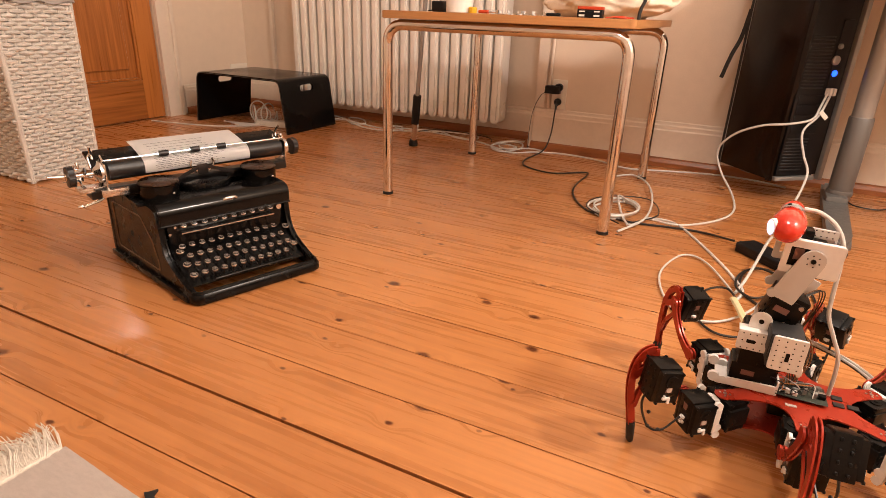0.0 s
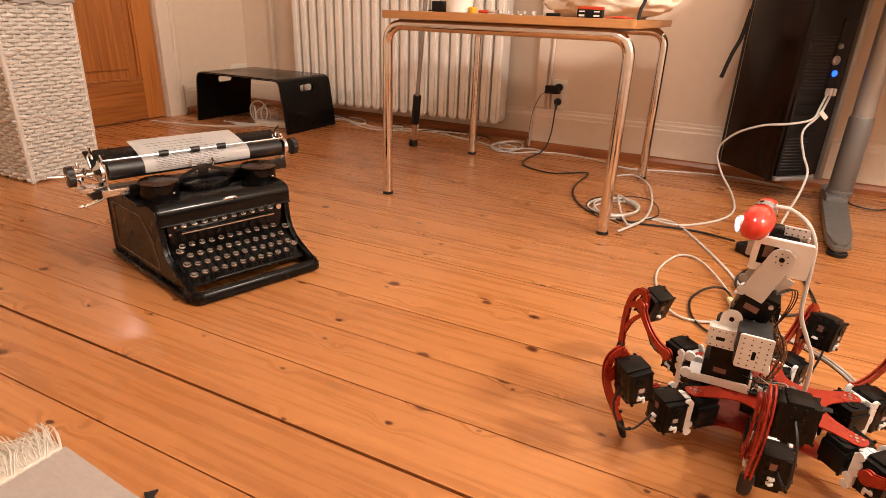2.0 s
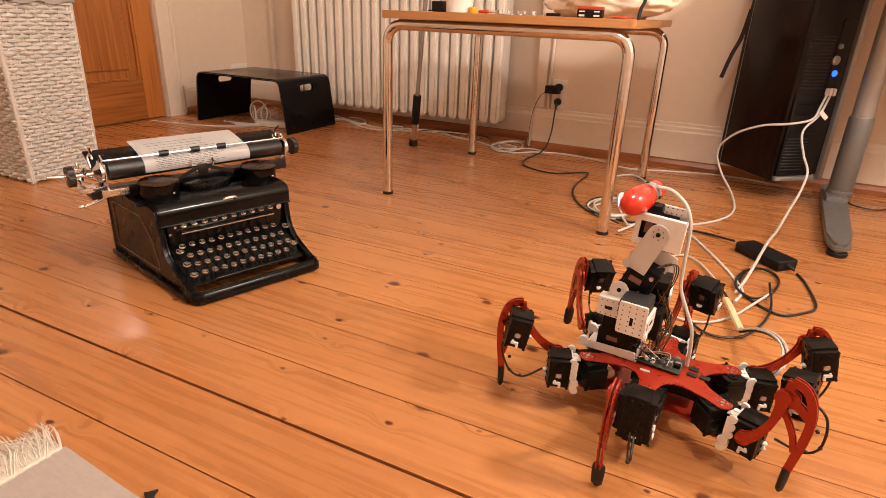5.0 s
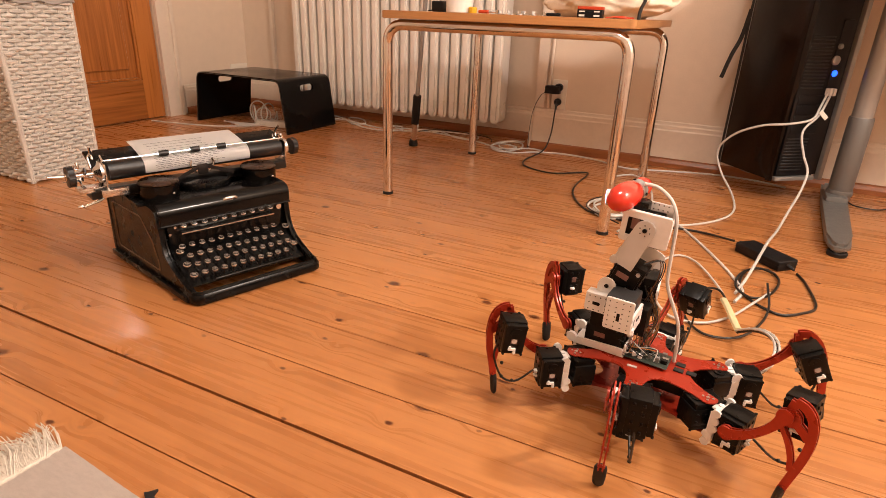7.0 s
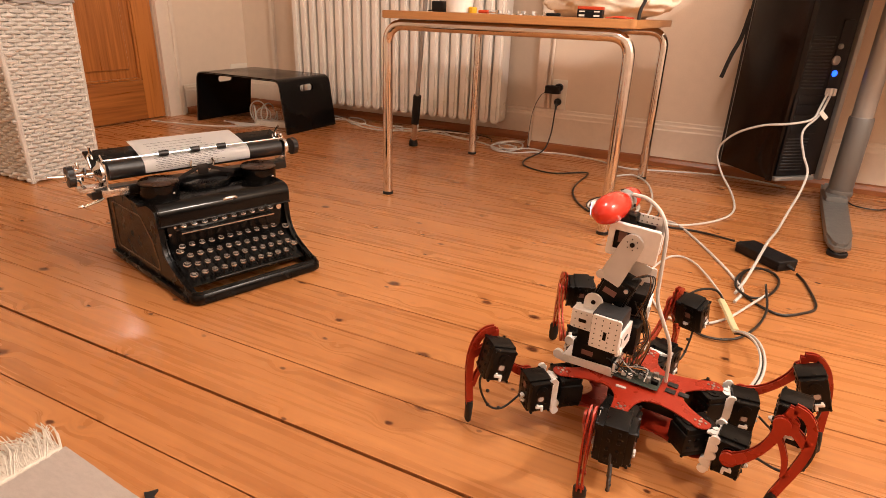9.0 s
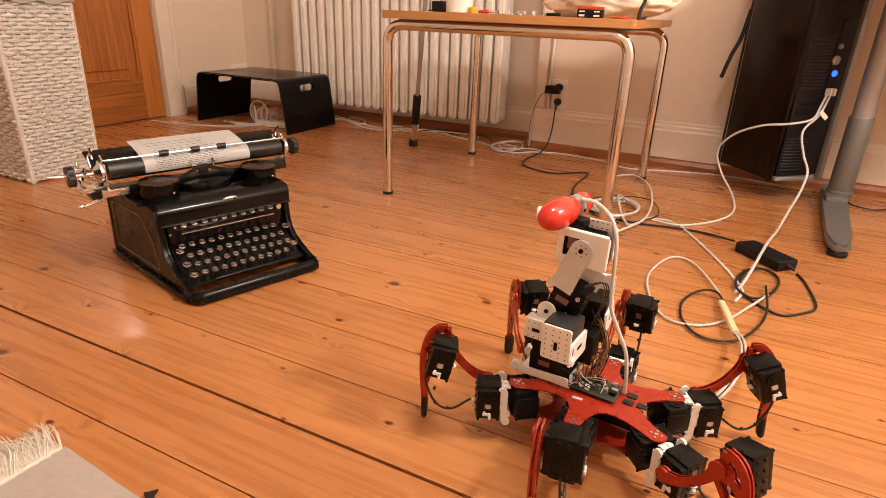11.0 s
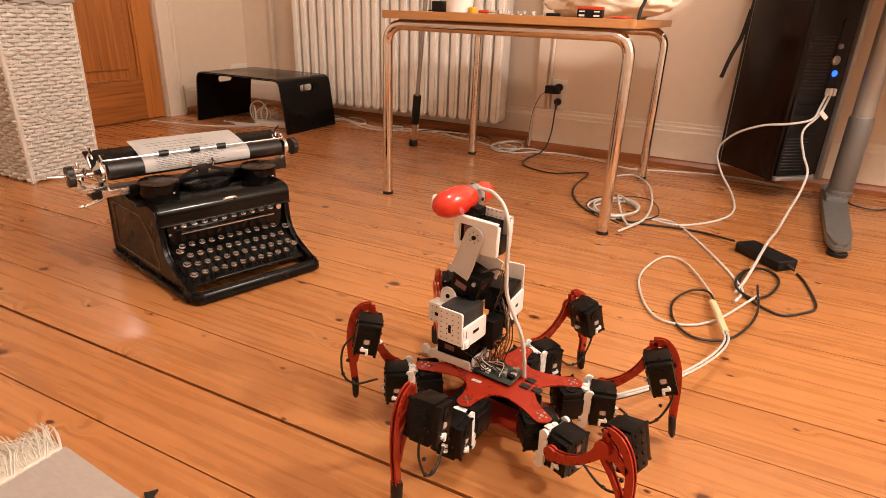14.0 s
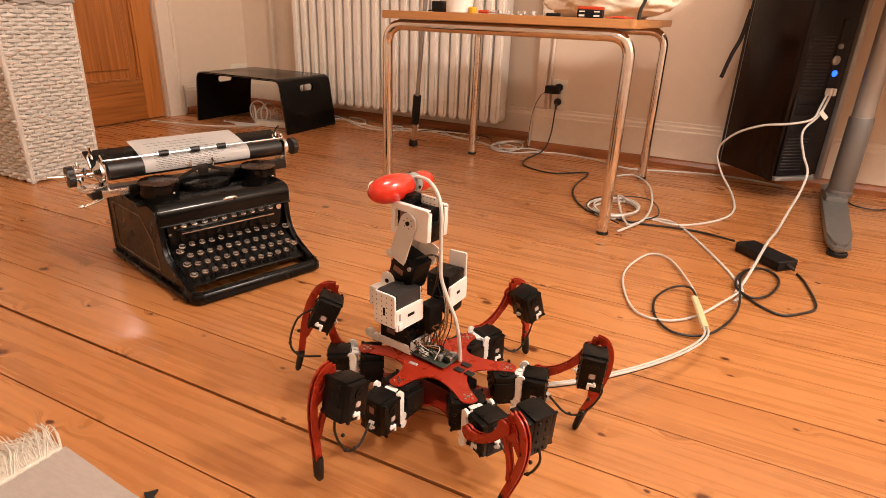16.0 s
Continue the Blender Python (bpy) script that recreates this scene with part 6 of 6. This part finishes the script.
# ---- rug
r = rug()
rng = random.Random(17)
c0, dirn = Vector((0.333, -1.640)), Vector((-0.05, -1.0)).normalized()
for i in range(120):
    s = 0.0015 + 0.0024 * i
    p = c0 + dirn * s
    a = rng.gauss(0.0, 0.35)
    L = rng.uniform(0.06, 0.10)
    up = max(0.0, 1.0 - s / 0.06)
    d = Vector((-math.cos(a - 0.25 * up), 0.25 * up + math.sin(a) * 0.8))
    q1, q2 = p + d * L * 0.5, p + d * L
    bm = bmesh.new()
    zz = rng.uniform(0.004, 0.012)
    pts = [(p.x + 0.004, p.y, 0.006), (q1.x, q1.y + rng.uniform(-0.006, 0.006), zz + 0.006), (q2.x, q2.y + rng.uniform(-0.012, 0.012), rng.uniform(0.002, 0.012))]
    for k in range(6):
        o = Vector((rng.uniform(-0.003, 0.003), rng.uniform(-0.005, 0.005), rng.uniform(0, 0.004)))
        sweep(bm, [v + o * (1 + j * 0.35) for j, v in enumerate(spline(pts, 4))], 0.0008, 4)
    part("fringe_tassel", bm, M_FRINGE, r)
part("hem", sweep(bmesh.new(), [(0.333, -1.638, 0.008), (0.312, -2.05, 0.008)], 0.004, 6), M_FRINGE, r)
bm = bmesh.new()
prism(bm, [(0, 0), (0.012, -0.004), (0.018, 0.006), (0.008, 0.010), (0.004, 0.022), (-0.004, 0.010), (-0.010, 0.006)], 0.001, 0.006, place(0.553, -1.642, 0))
tagged(part("dark_scrap", bm, M_RUBBER), "small black scrap lying on the floor boards", "scrap")

# ---- tether between the floor cables and the robot
LOOP_ROWS = [(0, 0.10, 0.05), (3.5, 0.085, 0.04), (7, 0.075, 0.03), (9, 0.07, 0.02), (12.5, 0.07, 0.005), (14.5, 0.035, 0.0), (16, 0.0, 0.0)]
loop = thing("cable_loop", "loose loops of white and black cable on the floor", "cable")
part("white_strand", sweep(bmesh.new(), spline([(1.405, -0.30, 0.012), (1.36, -0.40, 0.010), (1.30, -0.52, 0.006), (1.23, -0.59, 0.006), (1.15, -0.58, 0.006), (1.09, -0.44, 0.006), (1.075, -0.29, 0.006), (1.12, -0.13, 0.006), (1.19, -0.15, 0.008), (1.27, -0.34, 0.012),
                                                (1.30, -0.48, 0.018), (1.315, -0.575, 0.022)], 6), 0.0036, 7), M_CABLEW, loop)
part("black_strand", sweep(bmesh.new(), spline([(1.40, -0.24, 0.016), (1.40, -0.42, 0.014), (1.37, -0.55, 0.012), (1.32, -0.635, 0.010), (1.25, -0.645, 0.006), (1.20, -0.58, 0.006), (1.185, -0.47, 0.006), (1.22, -0.385, 0.014), (1.27, -0.37, 0.018), (1.30, -0.48, 0.021), (1.317, -0.577, 0.027)], 6), 0.0034, 7), M_CABLEB, loop)
bm = sweep(bmesh.new(), spline([(1.285, -0.43, 0.017), (1.30, -0.50, 0.022), (1.315, -0.575, 0.024), (1.325, -0.62, 0.026)], 4), 0.010, 8, flat=0.007)
part("tape_wrap", bm, M_TAPE, loop, "cream tape round the strands")

NSEG = 20
tether = []
bm = bmesh.new()
for dy, dz, rr in ((-0.0042, 0.0, 0.0027), (0.0042, 0.001, 0.0027)):
    sweep(bm, [(-0.006, dy, dz), (0.036, dy, dz)], rr, 6)
SEG_W = finish(bm, "tether_link", M_CABLEW)
SEG_B = finish(sweep(bmesh.new(), [(-0.006, 0.0, -0.005), (0.036, 0.0, -0.005)], 0.0032, 6), "black_strand", M_CABLEB)
for i in range(NSEG):
    o = new("tether_link", SEG_W)
    tagged(o, "short length of white and black cable trailing the robot", "cable", group="tether links")
    add("black_strand", SEG_B, o, pose(0, 0, 0))
    tether.append(o)


# ---- floor boards, laid along the wall
def planks():
    wide = {0: 0.0070, 3: 0.0036, 5: 0.0036, 1: 0.0026, -1: 0.0026}
    for i in range(-17, 18):
        y = -1.387 + 0.1685 * i
        if y + 0.1685 > NICHE_Y + 0.15 or y < Y0 - 0.08:
            continue
        g0, g1 = wide.get(i, 0.0020), wide.get(i + 1, 0.0020)
        y0, y1 = y + g0 / 2, y + 0.1685 - g1 / 2
        x0, x1 = LEFT_X - 0.05, X1
        if y0 > WALL_Y + 0.02:
            x1 = 0.3
        bm = bmesh.new()
        h = 0.0007
        prof = [(y0, -0.02), (y0, -h), (y0 + 0.0004, 0), (y1 - 0.0004, 0), (y1, -h), (y1, -0.02)]
        a = [bm.verts.new((x0, p, z)) for p, z in prof]
        b = [bm.verts.new((x1, p, z)) for p, z in prof]
        for j in range(5):
            bm.faces.new((a[j], b[j], b[j + 1], a[j + 1]))
        o = part("plank", bm, M_FLOOR, floor, smooth=0)


planks()


# ---- what moves, and when
# joint angles: seconds, hip yaw, thigh lift, shin angle
STEPS = {}
STEPS['FL'] = [
    (0, -10, 44, -84), (0.5, -9, 58, -77), (1, -12, 45, -82), (1.5, -11, 45, -86), (2, -3, 45, -98), (2.5, -1, 73, -75),
    (3, -8, 37, -71), (3.5, -7, 46, -80), (4, -4, 37, -100), (4.5, -14, 48, -76), (5, -20, 44, -80), (5.5, -12, 68, -66),
    (6, -22, 41, -72), (6.5, -2, 63, -64), (7, -5, 45, -84), (7.5, -5, 46, -83)]
STEPS['FL'] += [
    (8, -9, 46, -85), (8.5, 2, 85, -61), (9, 4, 45, -77), (9.5, -12, 42, -80), (10, -10, 70, -66), (10.5, -16, 41, -72),
    (11, -14, 45, -76), (11.5, 3, 52, -82), (12, 5, 50, -93), (12.5, -3, 51, -69), (13, -5, 47, -77), (13.5, -8, 45, -90),
    (14, -3, 67, -78), (14.5, -4, 41, -85), (15, -10, 46, -83), (15.5, -13, 37, -72), (16, -1, 84, -64)]
STEPS['ML'] = [
    (0, 3, 51, -66), (0.5, 4, 48, -79), (1, 4, 47, -78), (1.5, 8, 46, -77), (2, 4, 83, -85), (2.5, -7, 47, -90),
    (3, 10, 48, -98), (3.5, 29, 46, -96), (4, -6, 60, -77), (4.5, -8, 40, -76), (5, 2, 44, -84), (5.5, 8, 66, -72),
    (6, 0, 42, -78), (6.5, 12, 43, -87), (7, 12, 42, -87), (7.5, 13, 42, -87)]
STEPS['ML'] += [
    (8, 12, 65, -67), (8.5, 10, 42, -84), (9, 8, 43, -93), (9.5, 0, 66, -66), (10, -8, 40, -74), (10.5, 4, 42, -82),
    (11, 12, 44, -84), (11.5, 24, 70, -85), (12, 4, 45, -86), (12.5, 13, 49, -92), (13, 23, 50, -90), (13.5, 20, 85, -60),
    (14, 6, 48, -76), (14.5, 15, 49, -80), (15, 31, 49, -80), (15.5, 13, 64, -71), (16, 4, 44, -77)]
STEPS['RL'] = [
    (0, 0, 46, -77), (0.5, 0, 47, -76), (1, 0, 46, -77), (1.5, 1, 45, -78), (2, 1, 44, -78), (2.5, 0, 39, -80),
    (3, -1, 55, -64), (3.5, 0, 41, -76), (4, 13, 43, -70), (4.5, 18, 47, -78), (5, 30, 69, -80), (5.5, 10, 43, -76),
    (6, 15, 45, -82), (6.5, 27, 46, -84), (7, 27, 46, -84), (7.5, 26, 51, -82)]
STEPS['RL'] += [
    (8, 37, 44, -87), (8.5, 53, 30, -58), (9, 42, 59, -88), (9.5, 14, 44, -78), (10, 26, 46, -84), (10.5, 34, 67, -84),
    (11, 16, 42, -80), (11.5, 15, 36, -80), (12, 35, 32, -114), (12.5, 45, 32, -69), (13, 25, 61, -82), (13.5, 17, 37, -72),
    (14, 31, 36, -76), (14.5, 38, 40, -85), (15, 9, 42, -96), (15.5, 19, 35, -104), (16, 27, 36, -95)]
STEPS['RR'] = [
    (0, 0, 44, -78), (0.5, 0, 45, -78), (1, 0, 43, -79), (1.5, 0, 40, -80), (2, 0, 38, -81), (2.5, 0, 41, -80),
    (3, 0, 46, -78), (3.5, -27, 37, -70), (4, -35, 60, -76), (4.5, -14, 45, -76), (5, -22, 46, -78), (5.5, -10, 64, -70),
    (6, -12, 42, -72), (6.5, -5, 30, -58), (7, -23, 37, -62), (7.5, -23, 36, -65)]
STEPS['RR'] += [
    (8, -10, 33, -62), (8.5, -42, 40, -74), (9, -31, 40, -69), (9.5, -20, 45, -80), (10, -12, 64, -70), (10.5, -6, 41, -74),
    (11, -10, 41, -72), (11.5, -38, 37, -82), (12, -29, 66, -70), (12.5, -17, 27, -57), (13, -18, 30, -64), (13.5, -27, 32, -77),
    (14, -21, 44, -71), (14.5, -19, 33, -62), (15, -26, 35, -87), (15.5, -26, 50, -73), (16, -22, 35, -94)]
STEPS['MR'] = [
    (0, -27, 32, -63), (0.5, -26, 33, -64), (1, -31, 40, -107), (1.5, -25, 24, -58), (2, -30, 35, -103), (2.5, -44, 38, -109),
    (3, -10, 32, -64), (3.5, -6, 31, -61), (4, -17, 33, -63), (4.5, -8, 40, -74), (5, -14, 63, -74), (5.5, 0, 36, -70),
    (6, -4, 32, -64), (6.5, -12, 30, -60), (7, -11, 32, -62), (7.5, -11, 29, -61)]
STEPS['MR'] += [
    (8, -12, 26, -59), (8.5, -12, 22, -53), (9, -13, 40, -73), (9.5, -4, 41, -78), (10, -10, 42, -80), (10.5, 0, 63, -72),
    (11, 2, 41, -80), (11.5, -12, 40, -79), (12, -21, 39, -77), (12.5, -7, 34, -65), (13, -4, 44, -82), (13.5, -15, 41, -85),
    (14, -24, 39, -74), (14.5, -2, 43, -71), (15, -6, 46, -82), (15.5, -14, 43, -74), (16, -16, 36, -72)]
STEPS['FR'] = [
    (0, -10, 40, -76), (0.5, -5, 42, -78), (1, -5, 42, -77), (1.5, -20, 42, -62), (2, 7, 34, -73), (2.5, -2, 46, -80),
    (3, -9, 40, -84), (3.5, -14, 43, -77), (4, 12, 37, -78), (4.5, 2, 42, -80), (5, -8, 60, -70), (5.5, 8, 41, -78),
    (6, 6, 42, -82), (6.5, 7, 43, -85), (7, 5, 41, -88), (7.5, -7, 43, -89)]
STEPS['FR'] += [
    (8, -7, 37, -82), (8.5, -12, 39, -80), (9, -15, 37, -72), (9.5, -4, 42, -76), (10, 4, 42, -80), (10.5, -10, 60, -70),
    (11, -4, 43, -76), (11.5, 0, 44, -78), (12, 0, 40, -80), (12.5, 0, 43, -79), (13, 0, 42, -79), (13.5, 0, 40, -80),
    (14, 0, 45, -78), (14.5, 0, 43, -79), (15, 0, 47, -78), (15.5, 0, 45, -78), (16, 0, 43, -79)]
BODY = [
    (0, pose(1.4899, -0.9783, 0.1159, -0.5, -0.4, 182.2)),
    (0.5, pose(1.4905, -0.9811, 0.1148, -0.6, -0.4, 182.2)),
    (1, pose(1.4907, -0.9798, 0.1160, -0.6, -0.0, 182.2)),
    (1.5, pose(1.4787, -0.9830, 0.1185, -1.1, -0.1, 182.0)),
    (2, pose(1.4448, -1.0107, 0.1218, -1.6, -0.2, 178.0)),
    (2.5, pose(1.4022, -1.0023, 0.1195, 0.5, 0.8, 178.6)),
    (3, pose(1.3677, -0.9948, 0.1185, -0.3, -1.5, 176.1)),
    (3.5, pose(1.3222, -1.0048, 0.1184, 0.0, 0.3, 175.7)),
    (4, pose(1.2900, -1.0042, 0.1185, -0.1, -1.4, 174.3)),
    (6.5, pose(1.2214, -1.0022, 0.1189, -0.2, -0.6, 174.2)),
    (7, pose(1.2222, -1.0033, 0.1205, 0.3, -1.2, 174.4)),
    (7.5, pose(1.2220, -1.0048, 0.1214, -0.1, -0.9, 174.0)),
    (8, pose(1.2189, -1.0201, 0.1196, -0.8, -1.0, 173.5)),
    (8.5, pose(1.2156, -1.0500, 0.1210, -0.2, -0.7, 173.5)),
    (9, pose(1.2162, -1.0797, 0.1188, -0.1, -0.8, 173.6)),
    (11.5, pose(1.1378, -1.1618, 0.1211, -0.0, 1.2, 172.1)),
    (12, pose(1.1209, -1.1643, 0.1234, 0.4, 0.0, 171.3)),
    (12.5, pose(1.0867, -1.1690, 0.1212, 0.6, 0.4, 170.8)),
    (13, pose(1.0554, -1.1795, 0.1219, 0.3, 0.5, 171.3)),
    (13.5, pose(1.0083, -1.1932, 0.1214, -1.1, 0.6, 170.3)),
    (14, pose(0.9798, -1.1970, 0.1199, 0.3, 1.2, 170.0)),
    (14.5, pose(0.9536, -1.1936, 0.1220, 1.6, -0.4, 170.1)),
    (15, pose(0.9108, -1.2060, 0.1229, 1.0, 1.8, 169.5)),
    (15.5, pose(0.8734, -1.2164, 0.1232, 1.5, 1.0, 167.6)),
    (16, pose(0.8572, -1.2145, 0.1260, 0.7, 1.3, 167.6)),
]


def blend(rows, t):
    """Values between the rows at time t."""
    for a, b in zip(rows, rows[1:]):
        if t <= b[0]:
            k = (t - a[0]) / (b[0] - a[0])
            return [p + (q - p) * k for p, q in zip(a[1:], b[1:])]
    return list(rows[-1][1:])


def tether_rows():
    """The bundle from the tape to the robot's back, as links along a sagging arc."""
    rows = [[] for _ in tether]
    for t, m in BODY:
        dx, dy = blend(LOOP_ROWS, t)
        a = Vector((1.325 + dx, -0.62 + dy, 0.026))
        b = m @ Vector((-0.115, -0.055, -0.035))
        away = m.to_3x3() @ Vector((-1, -0.5, 0))
        span = (b - a).length
        slack = max(0.0, 0.52 - span)
        c1 = a + Vector((0.04 + 0.35 * slack, -0.30 * span, 0.05 + 0.45 * slack))
        c2 = b + away.normalized() * (0.10 + 0.5 * slack) + Vector((0, 0, -0.02 + 0.22 * slack))
        pts = []
        for k in range(61):
            s = k / 60
            p = (1 - s) ** 3 * a + 3 * s * (1 - s) ** 2 * c1 + 3 * s * s * (1 - s) * c2 + s ** 3 * b
            p.z = max(p.z, 0.006)
            pts.append(p)
        acc = [0.0]
        for p, q in zip(pts, pts[1:]):
            acc.append(acc[-1] + (q - p).length)
        step = acc[-1] / len(tether)

        def at(s):
            for k in range(60):
                if acc[k + 1] >= s:
                    return pts[k].lerp(pts[k + 1], (s - acc[k]) / max(acc[k + 1] - acc[k], 1e-6))
            return pts[-1]
        for i in range(len(tether)):
            p, q = at(i * step), at((i + 1) * step)
            d = (q - p).normalized()
            side = Vector((0, 0, 1)).cross(d).normalized()
            up = d.cross(side)
            rot = Matrix((d, side, up)).transposed().to_4x4()
            rows[i].append((t, Matrix.Translation(p) @ rot))
    return rows


def motions():
    walk(robot, [(t, metric(m)) for t, m in BODY])
    for k, (cx, fm, tb) in LEGS.items():
        rows = [(t, leg_pose(k, a, b, c)) for t, a, b, c in STEPS[k]]
        walk(cx, [(t, metric(p[0])) for t, p in rows])
        walk(fm, [(t, metric(p[1])) for t, p in rows])
        walk(tb, [(t, metric(p[2])) for t, p in rows])
    walk(loop, [(t, metric(pose(dx, dy, 0))) for t, dx, dy in LOOP_ROWS])
    for o, rows in zip(tether, tether_rows()):
        walk(o, [(t, metric(m)) for t, m in rows])


motions()
